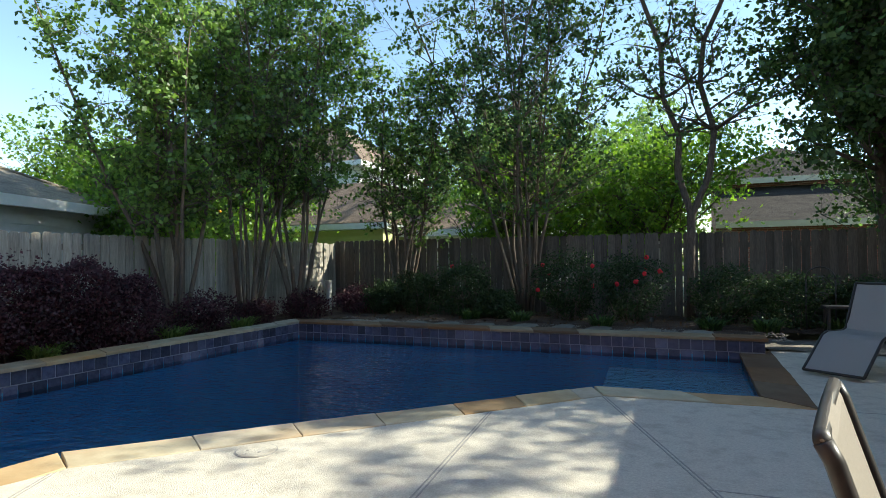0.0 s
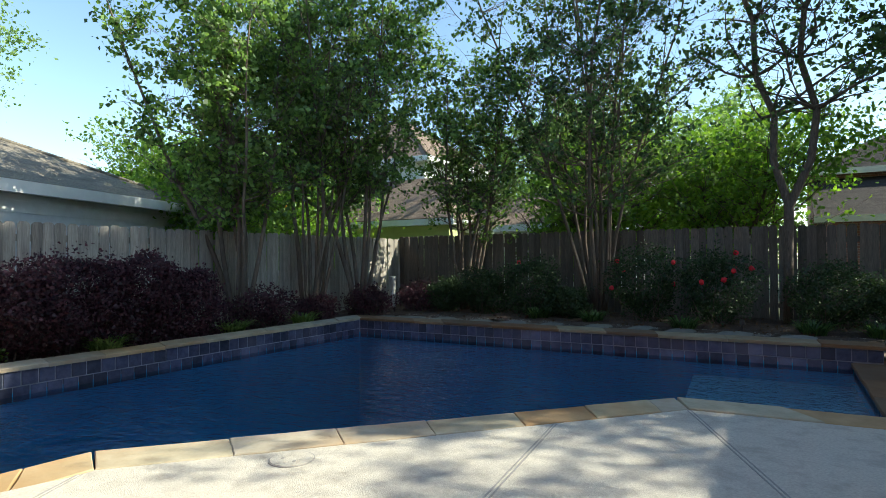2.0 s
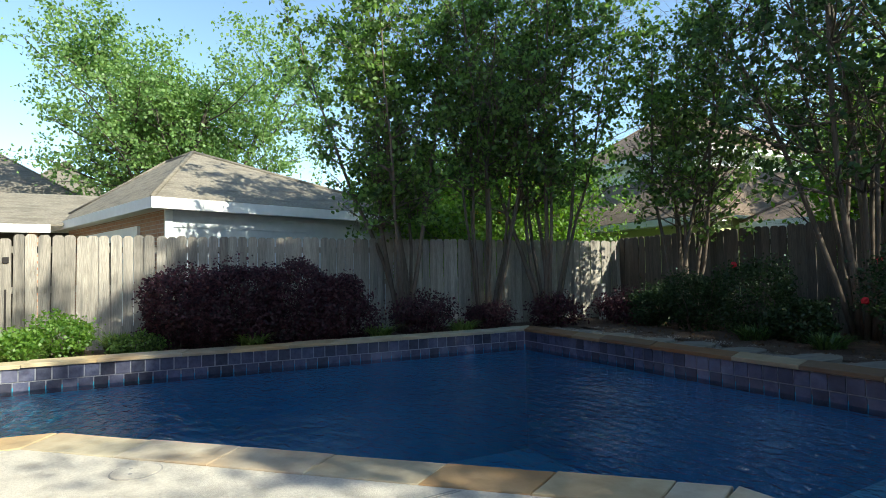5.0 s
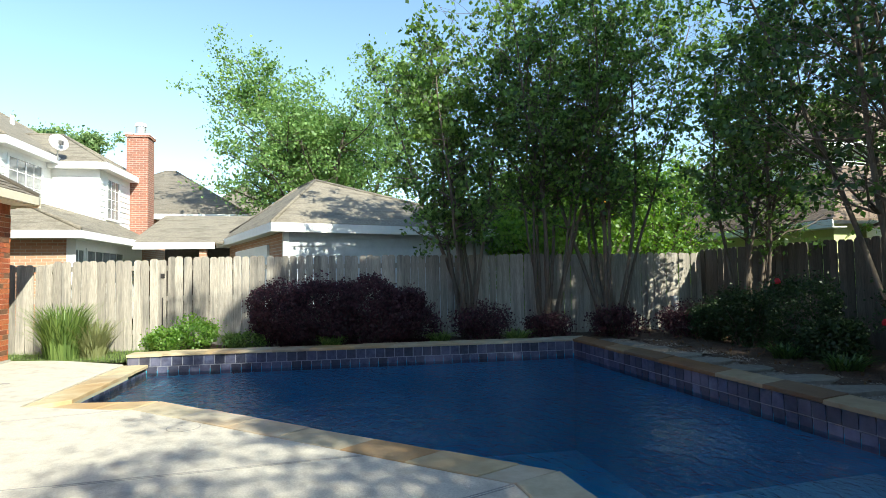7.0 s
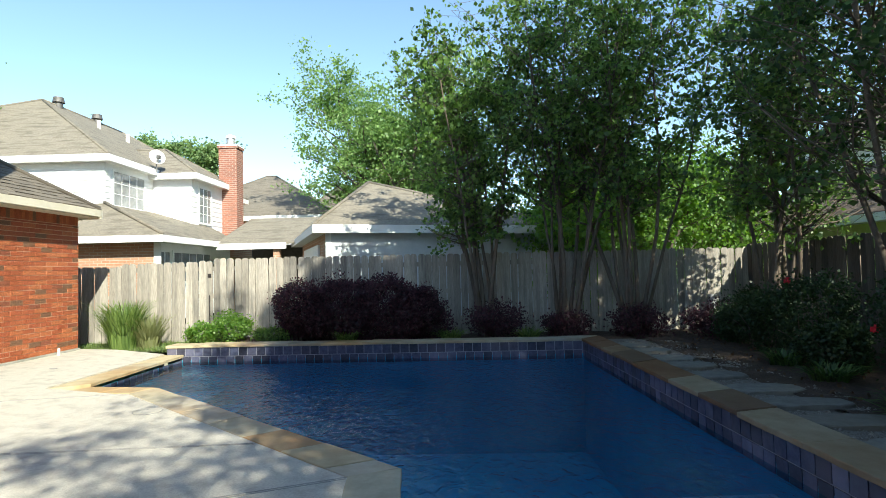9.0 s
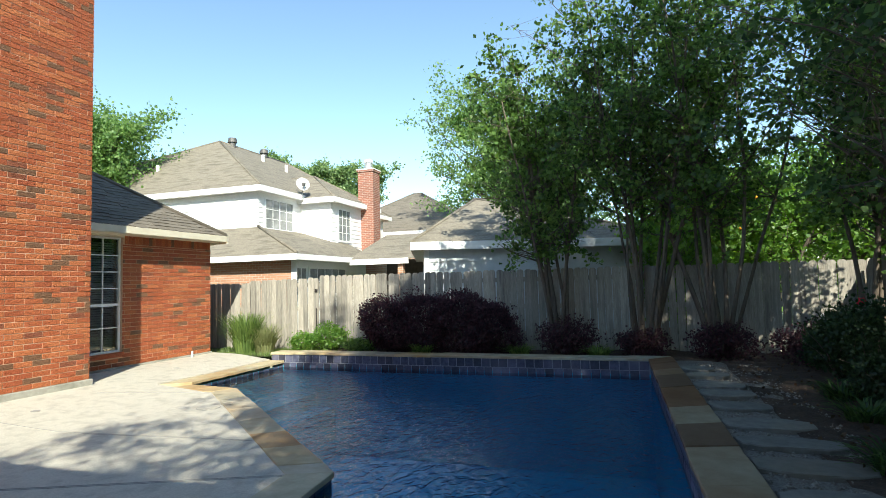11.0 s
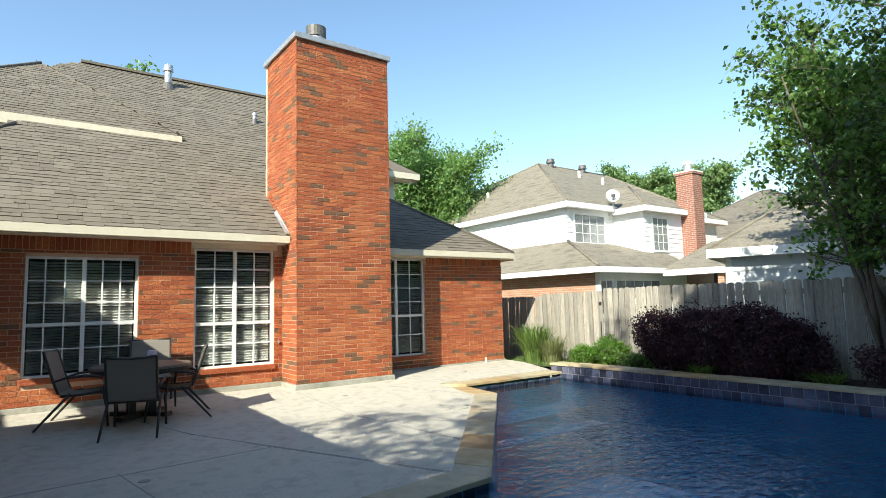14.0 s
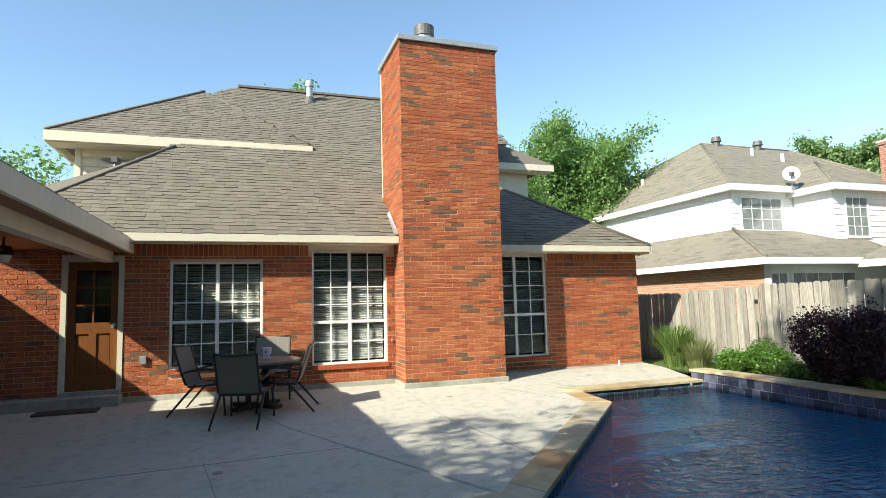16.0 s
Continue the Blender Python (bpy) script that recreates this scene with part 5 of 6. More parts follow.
NB_BRICK = brick_wall_mat("pink_brick", (0.40, 0.20, 0.12), (0.48, 0.27, 0.17), (0.50, 0.42, 0.34))
NB_CHIM = brick_wall_mat("dark_red_brick", (0.34, 0.135, 0.09), (0.24, 0.105, 0.075), (0.44, 0.34, 0.28))
NB_SHINGLE = far_shingle_mat("taupe_shingle", (0.19, 0.165, 0.13), (0.26, 0.23, 0.18))
NB_SHINGLE_DARK = far_shingle_mat("dark_taupe_shingle", (0.15, 0.13, 0.105), (0.20, 0.175, 0.14))
# Dark brown roof, its colour lowered further to stand for shade.
NB_SHINGLE_SHADED = far_shingle_mat("shaded_dark_brown_shingle", (0.024, 0.020, 0.018), (0.045, 0.037, 0.032))
NB_SHINGLE_BROWN = far_shingle_mat("brown_shingle", (0.16, 0.115, 0.085), (0.22, 0.165, 0.125))
PANE_FAR = surface("pale_blind_pane", (0.16, 0.17, 0.17), (0.36, 0.37, 0.36), 2.5, 0.12, 0.0, spec=0.7)
SIDING_PALE = surface("pale_blue_white_siding", (0.50, 0.53, 0.55), (0.60, 0.63, 0.65), 5, 0.6, 0.1)
# Dark colour for the breezeway's shade; the door mat has it as well.
SHADE_DARK = surface("shaded_timber", (0.06, 0.05, 0.04), (0.10, 0.085, 0.07), 8, 0.9, 0.2)

nb = thing("neighbour_house", (-17, -7, 0), "two-storey white sided house with taupe shingle roofs and brick chimney", "house")
# upper storey
part("wall", box(-25.5, -19.6, 0, -14.32, -4.42, 5.12), WHITE, nb, "white lap siding wall")
lap_siding(nb, (-14.32, -19.6), (-14.32, -4.42), 2.6, 5.1, WHITE)
lap_siding(nb, (-14.32, -4.42), (-17.2, -4.42), 2.6, 5.1, WHITE)
hip_roof(nb, -26, -20.0, -14.0, -4.1, 5.28, ((-17.4, -8.75), (-22.5, -8.75)), 8.15, NB_SHINGLE)
fascia_ring(nb, -26, -20.0, -14.0, -4.1, 5.28, 0.22, WHITE)
far_window(nb, (-14.75, -4.42), (-16.55, -4.42), 3.75, 4.85, 4, 3)
# bay by the chimney
part("bay_wall", box(-21.0, -4.5, 0, -17.2, -2.95, 5.0), WHITE, nb)
lap_siding(nb, (-17.2, -4.42), (-17.2, -2.95), 2.6, 5.0, WHITE)
lap_siding(nb, (-17.2, -2.95), (-20.5, -2.95), 2.6, 5.0, WHITE)
hip_roof(nb, -21.4, -7.0, -16.9, -2.65, 5.14, ((-19.1, -4.9), (-19.1, -6.5)), 6.5, NB_SHINGLE)
fascia_ring(nb, -21.4, -7.0, -16.9, -2.65, 5.14, 0.22, WHITE)
far_window(nb, (-17.75, -2.95), (-18.75, -2.95), 3.4, 4.7, 3, 4)
# lower storey with hipped skirt roof
part("lower_wall", box(-25, -12.5, 0, -13.0, -2.1, 2.45), NB_BRICK, nb, "pink brick lower wall")
bm = bmesh.new()
E_ = 2.58
add_slab(bm, [(-12.5, -1.6, E_), (-14.34, -4.44, 3.75), (-14.34, -12.0, 3.75), (-12.5, -12.0, E_)][::-1], 0.05)
add_slab(bm, [(-12.5, -1.6, E_), (-18.6, -1.6, E_), (-18.6, -2.97, 3.30), (-17.18, -2.97, 3.30), (-17.18, -4.44, 3.75), (-14.34, -4.44, 3.75)][::-1], 0.05)
bmesh.ops.recalc_face_normals(bm, faces=bm.faces[:])
part("roof", bm, NB_SHINGLE, nb)
tubes("hip_cap", [([(-12.5, -1.6, E_ + 0.02), (-14.34, -4.44, 3.78)], 0.06)], NB_SHINGLE, nb, 5)
fascia_ring(nb, -18.6, -12.0, -12.5, -1.6, E_ - 0.02, 0.2, WHITE)
part("white_panel", box(-13.0, -2.12, 1.2, -12.98, -1.9, 2.4), WHITE, nb)
part("wall", box(-18.5, -2.12, 0.0, -13.0, -2.06, 2.42), WHITE, nb)
far_window(nb, (-14.0, -2.06), (-16.6, -2.06), 1.2, 2.1, 5, 2)
far_window(nb, (-13.15, -2.06), (-13.75, -2.06), 1.2, 2.1, 2, 2)
# roof fittings
for x, y, z, r, h in ((-18.2, -8.7, 8.1, 0.22, 0.38), (-20.6, -8.7, 8.1, 0.22, 0.36)):
    v = part("turbine_vent", cylinder(x, y, z - 0.05, z + h * 0.5, r * 0.7), DARK_VENT, nb, "weathered roof turbine vent")
    part("turbine_head", cylinder(x, y, z + h * 0.45, z + h, r, r * 0.8), DARK_VENT, v)
for x, y, z in ((-19.0, -7.6, 7.45), (-20.0, -7.0, 7.1), (-15.6, -10.5, 6.55)):
    part("vent_pipe", cylinder(x, y, z - 0.1, z + 0.3, 0.07), WHITE, nb)


def dish(x, y, z, r, aim, parent_label, category="satellite dish", mat=None):
    """A dish on a bent arm."""
    d = thing("satellite_dish", (x, y, z), parent_label, category)
    bm = bmesh.new()
    rings, seg = 5, 24
    rows = []
    for i in range(rings + 1):
        q = i / rings
        rows.append([bm.verts.new((r * q * math.cos(2 * math.pi * k / seg), r * 1.1 * q * math.sin(2 * math.pi * k / seg), 0.22 * r * q * q)) for k in range(seg)] if i else [bm.verts.new((0, 0, 0))])
    for k in range(seg):
        bm.faces.new((rows[0][0], rows[1][k], rows[1][(k + 1) % seg]))
        for i in range(1, rings):
            bm.faces.new((rows[i][k], rows[i + 1][k], rows[i + 1][(k + 1) % seg], rows[i][(k + 1) % seg]))
    bmesh.ops.solidify(bm, geom=bm.faces[:], thickness=0.015)
    c = Vector((x, y, z + 0.45))
    bmesh.ops.transform(bm, matrix=Matrix.Translation(c) @ Vector(aim).to_track_quat('Z', 'Y').to_matrix().to_4x4(), verts=bm.verts[:])
    part("reflector", bm, mat or WHITE, d)
    a = Vector(aim).normalized()
    tubes("arm", [([(x, y, z - 0.05), c - a * 0.05 - Vector((0, 0, 0.1)), c], 0.022), ([c - Vector((0, 0, r)), c + a * r * 0.9 - Vector((0, 0, r * 0.5))], 0.015)], VENT_METAL, d)
    e = c + a * r * 0.9 - Vector((0, 0, r * 0.5))
    part("receiver", box(e.x - 0.06, e.y - 0.05, e.z - 0.04, e.x + 0.06, e.y + 0.05, e.z + 0.08, 0.01), DARK_VENT, d)
    return d


shrink(nb, (2.7, 10.4, 1.44), 0.934)
part("chimney", box(-19.05, -2.18, 0, -18.38, -1.47, 6.40), NB_CHIM, nb, "red brick chimney")
part("chimney_crown", box(-19.09, -2.22, 6.34, -18.34, -1.43, 6.42), NB_CHIM, nb)
part("chimney_cap", box(-19.10, -2.23, 6.42, -18.33, -1.42, 6.47), WHITE, nb)
flue = part("flue", cylinder(-18.72, -1.83, 6.47, 6.78, 0.17), VENT_METAL, nb, "round metal chimney flue")
part("flue_cowl", cylinder(-18.72, -1.83, 6.78, 6.90, 0.20, 0.18), WHITE, flue)
# breezeway from the house to the garage
bm = bmesh.new()
add_slab(bm, [(-15.0, -0.9, 2.42), (-15.0, 1.7, 2.42), (-18.4, 3.2, 3.55), (-18.4, -0.9, 3.55)], 0.06)
bmesh.ops.recalc_face_normals(bm, faces=bm.faces[:])
part("roof", bm, NB_SHINGLE, nb)
part("fascia", box(-15.03, -0.85, 2.20, -14.97, 1.45, 2.40), WHITE, nb)
# Dark panel stands for the shade under the breezeway roof.
part("breezeway_wall", box(-18.5, -0.9, 0, -18.4, 3.6, 2.5), SHADE_DARK, nb)
part("post", box(-15.3, 1.0, 0, -15.1, 1.2, 2.36), NB_BRICK, nb)
dish(-15.42, -3.05, 4.95, 0.26, (0.8, 0.75, 0.45), "round white satellite dish on the neighbour's eave")

# garage with white siding behind the left fence
garage = thing("neighbour_garage", (-13, 6.5, 0), "white sided garage with a hipped taupe shingle roof", "garage")
GX = -9.9
part("wall", box(-16.5, 4.05, 0, GX, 10.3, 2.35), NB_BRICK, garage)
lap_siding(garage, (GX + 0.01, 4.05), (GX + 0.01, 10.3), 0.2, 2.35, SIDING_PALE, 0.2)
part("corner_board", box(GX - 0.02, 4.03, 0, GX + 0.04, 4.16, 2.36), WHITE, garage)
hip_roof(garage, -16.9, 3.72, -9.6, 10.65, 2.50, ((-12.5, 5.6), (-14.0, 5.6)), 3.98, NB_SHINGLE)
fascia_ring(garage, -16.9, 3.72, -9.6, 10.65, 2.50, 0.2, WHITE)
part("garage_door", box(-15.2, 3.99, 0.1, -11.2, 4.06, 2.1), WHITE, garage, "white panelled garage door")
swing(garage, -9.6, 3.72, 20)
# far house beyond the breezeway
far = thing("distant_house", (-30, -4, 0), "distant brick house with a dark hipped roof", "house")
part("wall", box(-34, -8.5, 0, -26.5, 0.4, 4.3), NB_BRICK, far)
hip_roof(far, -34.4, -9, -26, 0.8, 4.45, ((-30, -3.6), (-30, -4.2)), 7.2, NB_SHINGLE_DARK)
fascia_ring(far, -34.4, -9, -26, 0.8, 4.45, 0.25, WHITE)
far_window(far, (-26.5, -2.2), (-26.5, -1.2), 3.0, 4.0, 2, 2)
part("chimney", box(-33.5, 3.0, 0, -32.3, 4.2, 6.2), NB_BRICK, far)
far2 = thing("distant_house", (-34, 0, 0), "distant low house with a dark hipped roof", "house")
part("wall", box(-44, -4.5, 0, -33.2, 2.6, 3.6), WHITE, far2)
hip_roof(far2, -44.5, -5.0, -32.8, 3.0, 3.8, ((-36, -1), (-41, -1)), 7.6, NB_SHINGLE_DARK)
fascia_ring(far2, -44.5, -5.0, -32.8, 3.0, 3.8, 0.25, WHITE)

# green house behind the back fence
gh = thing("green_house", (-12, 20, 0), "pale green sided house with a brown hipped roof", "house")
part("wall", box(-18.5, 17.4, 0, -9.2, 25, 2.45), SIDING_GREEN, gh)
lap_siding(gh, (-9.2, 17.39), (-18.5, 17.39), 0.2, 2.45, SIDING_GREEN, 0.15)
bm = bmesh.new()
add_slab(bm, [(-18.9, 17, 2.55), (-8.8, 17, 2.55), (-10.4, 19.0, 4.2), (-16.0, 19.0, 4.2)], 0.06)
add_slab(bm, [(-8.8, 17, 2.55), (-8.8, 25, 2.55), (-10.4, 23, 4.2), (-10.4, 19, 4.2)], 0.06)
add_slab(bm, [(-18.9, 17, 2.55), (-16.0, 19.0, 4.2), (-16.0, 25, 4.2), (-18.9, 25, 2.55)], 0.06)
part("roof", bm, NB_SHINGLE_BROWN, gh)
part("fascia", box(-18.9, 16.97, 2.32, -8.8, 17.02, 2.52), WHITE, gh)
part("soffit", box(-18.9, 17.02, 2.32, -8.8, 17.4, 2.35), WHITE, gh)
part("upper_wall", box(-17.5, 19.5, 2.4, -11.5, 25, 5.0), WHITE, gh)
hip_roof(gh, -17.9, 19.1, -11.1, 25.4, 5.1, ((-14.3, 22.3), (-14.7, 22.3)), 7.4, NB_SHINGLE_BROWN)
fascia_ring(gh, -17.9, 19.1, -11.1, 25.4, 5.1, 0.2, WHITE)
part("wing_wall", box(-9.2, 19, 0, -4.5, 25, 2.2), WHITE, gh)
hip_roof(gh, -9.0, 18.2, -4.0, 26, 2.3, ((-6.8, 21.5), (-6.8, 23)), 4.2, NB_SHINGLE_BROWN)
fascia_ring(gh, -9.0, 18.2, -4.0, 26, 2.3, 0.22, WHITE)

# brown roofed house behind the right part of the back fence
bh = thing("brown_house", (6, 25, 0), "brick house behind the fence, its gabled roof coloured dark for shade", "house")
part("wall", box(1.6, 22.5, 0, 12, 30, 2.4), NB_CHIM, bh)
bm = bmesh.new()
add_slab(bm, [(1.1, 22, 2.45), (12.5, 22, 2.45), (12.5, 25, 3.9), (1.1, 25, 3.9)], 0.08)
part("roof", bm, NB_SHINGLE_SHADED, bh)
part("upper_wall", box(1.2, 25, 2.3, 9, 30, 4.2), NB_CHIM, bh)
bm = bmesh.new()
add_slab(bm, [(0.9, 24.6, 4.2), (6.2, 24.6, 4.2), (3.5, 26.4, 5.6)], 0.08)
add_slab(bm, [(6.2, 24.6, 4.2), (9.6, 30, 4.2), (3.5, 30, 5.6), (3.5, 26.4, 5.6)], 0.08)
add_slab(bm, [(0.9, 24.6, 4.2), (3.5, 26.4, 5.6), (3.5, 30, 5.6), (0.9, 30, 4.2)], 0.08)
part("roof", bm, NB_SHINGLE_SHADED, bh)
part("fascia", box(1.1, 21.95, 2.25, 12.5, 22.02, 2.45), CREAM, bh)
part("fascia", box(0.9, 24.55, 4.0, 6.2, 24.62, 4.2), CREAM, bh)


# ---- trees ----
MY = "multi-stemmed crape myrtle with thin pale trunks and fine leaves"
for i, (x, y, h, s, n, leaves, leaf, c) in enumerate((
        (-7.5, 7.55, 6.2, 2.3, 8, 14000, LEAF_MYRTLE, 0.28), (-7.4, 9.1, 7.6, 3.8, 9, 19000, LEAF_MYRTLE, 0.28), (-7.2, 10.3, 7.3, 3.2, 8, 15000, LEAF_MYRTLE, 0.28),
        (-5.75, 12.2, 6.2, 2.6, 8, 11500, LEAF_MYRTLE, 0.27), (-2.85, 12.2, 9.6, 4.0, 10, 22000, LEAF_DARK, 0.19))):
    tree("crape_myrtle", x, y, 0.08, h, s, n, leaves, 0.085, 41 + i, BARK_MYRTLE, leaf, MY, radius=0.045, clear=c, group="crape myrtles", clump=0.15)
# The thick crown above 6.7 m is added, unseen, to shade the fence.
tree("bare_branched_tree", 0.30, 12.2, 0.10, 9.4, 3.4, 2, 30000, 0.10, 46, BARK_DARK, LEAF_DARK, "sparse tree with crooked dark limbs and an added high crown", radius=0.078, clear=0.30, bend=0.22, clump=0.16, low=6.7,
     mains=([(0, 0, -0.1), (0.02, 0, 1.1), (0.03, 0, 2.0), (-0.18, 0.05, 2.75), (-0.15, 0, 3.5), (-0.42, 0, 4.2), (-0.45, 0.1, 5.2), (-0.85, 0, 6.4), (-0.9, 0, 7.4), (-0.6, 0, 8.6), (-0.4, 0, 9.6)],
            [(0, 0, -0.1), (0.02, 0, 1.0), (0.05, 0, 1.95), (0.36, -0.05, 2.7), (0.45, 0, 3.5), (0.22, 0, 4.4), (0.30, 0, 5.2), (0.85, 0, 6.4), (1.3, 0, 7.4), (1.4, 0, 8.6), (1.6, 0, 9.6)]))
tree("shade_tree", 3.5, 12.1, 0.10, 10.0, 4.9, 6, 76000, 0.10, 47, BARK_DARK, LEAF_DARK, "tall dark-leaved shade tree by the back fence", radius=0.11, clear=0.24, clump=0.2)
# Added out of view to keep the sun off the pool water.
tree("shade_tree", 6.6, 11.6, 0.10, 10.0, 5.0, 4, 50000, 0.12, 49, BARK_DARK, LEAF_DARK, "unseen dark-leaved tree in the back corner, added to shade the pool", radius=0.12, clear=0.30, clump=0.3)
tree("shade_tree", 9.9, 9.3, 0.0, 8.6, 4.2, 4, 9000, 0.10, 48, BARK_DARK, LEAF_DARK, "shade tree whose shadow dapples the deck", radius=0.10, clear=0.45, clump=0.22)
# Added tree: its high crown blocks the sun from the left fence.
tree("shade_tree", 4.7, 11.1, 0.08, 12.0, 5.0, 4, 46000, 0.11, 50, BARK_DARK, LEAF_DARK, "very tall tree with a high crown, added to shade the left fence", radius=0.13, clear=0.58, clump=0.22)
# trees beyond the fences
tree("oak_tree", -24, 4.6, 0, 10.6, 8.0, 5, 62000, 0.135, 51, BARK_DARK, LEAF_OAK, "light green oak behind the garage", radius=0.2, clear=0.32, clump=0.4)
tree("citrus_tree", -11.5, 11.6, 0, 3.9, 2.6, 5, 16000, 0.10, 52, BARK_DARK, LEAF_BRIGHT, "bright green citrus tree bearing oranges", radius=0.08, clear=0.2, clump=0.25)
for i, (x, y, h, s, n, leaf) in enumerate(((-13.0, 14.5, 4.8, 3.6, 16000, LEAF_BRIGHT), (-12.6, 10.9, 4.2, 3.0, 13000, LEAF_BRIGHT), (-11.4, 10.4, 3.1, 2.2, 12000, LEAF_BRIGHT), (-18.0, 13.0, 5.2, 4.4, 15000, LEAF_BRIGHT), (-22.0, 19.0, 6.5, 5.0, 15000, LEAF_BRIGHT), (-4.2, 16.2, 4.6, 4.0, 18000, LEAF_BRIGHT), (-0.9, 17.0, 4.6, 4.0, 18000, LEAF_BRIGHT), (5.8, 17.0, 9.0, 5.0, 26000, LEAF_DARK), (-6.5, 23, 7.2, 6.0, 16000, LEAF_OAK), (-1.8, 23, 6.4, 5.5, 16000, LEAF_OAK), (-11.5, 29, 8.5, 7.0, 14000, LEAF_OAK))):
    tree("leafy_tree", x, y, 0, h, s, 5, n, 0.11 if y < 20 else 0.16, 53 + i, BARK_DARK, leaf, "sunlit bright green tree beyond the fence" if y < 20 else "tall pale green tree farther off", radius=0.09, clear=0.12, clump=0.35)
tree("oak_tree", -13.2, -12.4, 0, 9.7, 5.4, 6, 80000, 0.125, 58, BARK_DARK, LEAF_OAK, "round green oak behind the brick house", radius=0.2, clear=0.32, clump=0.4)
tree("leafy_tree", 11.0, -11, 0, 6.8, 6, 4, 20000, 0.16, 59, BARK_DARK, LEAF_OAK, "green tree beyond the house", radius=0.15, clear=0.2, clump=0.4)
tree("leafy_tree", -0.3, -17, 0, 12.2, 4, 3, 9000, 0.16, 65, BARK_DARK, LEAF_OAK, "treetop showing over the roof ridge", radius=0.15, clear=0.5, clump=0.35)
for i, (x, y, h) in enumerate(((-44, -25.0, 15.2), (-46, -21.5, 15.8), (-45, -19.0, 15.2), (-46, -16.4, 13.4))):
    tree("pine_tree", x, y, 0, h, 6.0, 1, 9000, 0.26, 61 + i, BARK_DARK, LEAF_PINE, "distant pine with open crown", radius=0.25, clear=0.62, clump=0.5, group="distant pines")
# oranges on the citrus tree
for i in range(9):
    a = i * 2.4
    p = (-11.5 + 1.25 * math.cos(a), 11.2 + 1.0 * math.sin(a), 2.5 + 0.22 * (i % 5))
    bm = bmesh.new()
    bmesh.ops.create_icosphere(bm, subdivisions=2, radius=0.045, matrix=Matrix.Translation(p))
    for vtx in bm.verts:
        vtx.co.z = p[2] + (vtx.co.z - p[2]) * 0.93
    tagged(part("orange", bm, ORANGE), "ripe orange hanging among citrus leaves", "orange", "oranges")

# ---- shrubs and borders ----
HEDGE = "dense dark purple-leaved hedge shrub"
for i, (y, r, h) in enumerate(((4.12, 0.50, 1.04), (4.85, 0.60, 1.20), (5.65, 0.62, 1.14), (6.25, 0.50, 0.98))):
    shrub("purple_shrub", -7.2, y, 0.08, 0.55, r, h, 12000, 0.042, 70 + i, LEAF_PURPLE, HEDGE, group="purple hedge", hollow=0.75)
for i, (x, y, r, h) in enumerate(((-7.15, 7.75, 0.46, 0.66), (-7.25, 9.0, 0.36, 0.48), (-7.0, 10.3, 0.44, 0.6), (-6.5, 11.5, 0.45, 0.62))):
    shrub("purple_shrub", x, y, 0.06, r, r * 1.25, h, 3400, 0.045, 80 + i, LEAF_PURPLE, "low dark purple-leaved shrub under the trees", group="low purple shrubs", hollow=0.25)
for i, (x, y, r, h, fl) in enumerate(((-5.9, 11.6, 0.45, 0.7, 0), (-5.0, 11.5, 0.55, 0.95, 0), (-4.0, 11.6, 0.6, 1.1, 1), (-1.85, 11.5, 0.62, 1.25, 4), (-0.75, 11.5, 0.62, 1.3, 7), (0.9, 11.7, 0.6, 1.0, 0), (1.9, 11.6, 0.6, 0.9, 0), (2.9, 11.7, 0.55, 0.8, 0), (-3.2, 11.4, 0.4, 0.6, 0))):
    shrub("rose_bush" if fl else "green_shrub", x, y, 0.08, r, r * 0.8, h, 6000, 0.042, 90 + i, LEAF_SHADE, "dark green rose bush with red blooms, shade in its leaf colour" if fl else "dark green shrub with the border's shade in its leaf colour", group="border shrubs", flowers=fl, flower_mat=LEAF_RED)
shrub("green_shrub", -7.3, 2.75, 0.06, 0.36, 0.38, 0.55, 3000, 0.045, 101, LEAF_BRIGHT, "small bright green leafy bush by the fence")
shrub("green_shrub", -7.0, 2.28, 0.06, 0.34, 0.30, 0.40, 2400, 0.045, 105, LEAF_BRIGHT, "low bright green plant at the bed's end")
shrub("green_shrub", -6.95, 3.62, 0.06, 0.26, 0.34, 0.32, 1600, 0.04, 106, LEAF_MYRTLE, "low green plant in front of the hedge")
blades("grass_clump", -7.2, 3.35, 0.06, 0.22, 0.42, 260, 102, LEAF_GRASS, "tuft of upright green grass blades")
blades("ornamental_grass", -7.05, 0.78, 0.0, 0.50, 1.22, 760, 103, LEAF_GRASS, "large clump of upright grass by the house corner", width=0.010, droop=0.55)
blades("ornamental_grass", -7.2, 1.15, 0.0, 0.42, 0.85, 360, 104, LEAF_PALE, "dry pale grass stalks beside the fence", droop=0.5)
# Tufts in the back bed take the dark leaf colour for their shade.
for i, (x, y) in enumerate(((-1.1, 10.6), (0.6, 10.7), (1.4, 10.8), (-2.6, 10.9), (-3.6, 11.0), (-6.9, 6.9), (-6.85, 8.3), (2.4, 11.0), (-6.9, 2.35), (-6.85, 5.0))):
    blades("border_grass", x, y, 0.08, 0.34, 0.38, 160, 110 + i, LEAF_GRASS if x < -6 else LEAF_DARK, "low strappy green border plant", droop=0.9, group="border grasses")


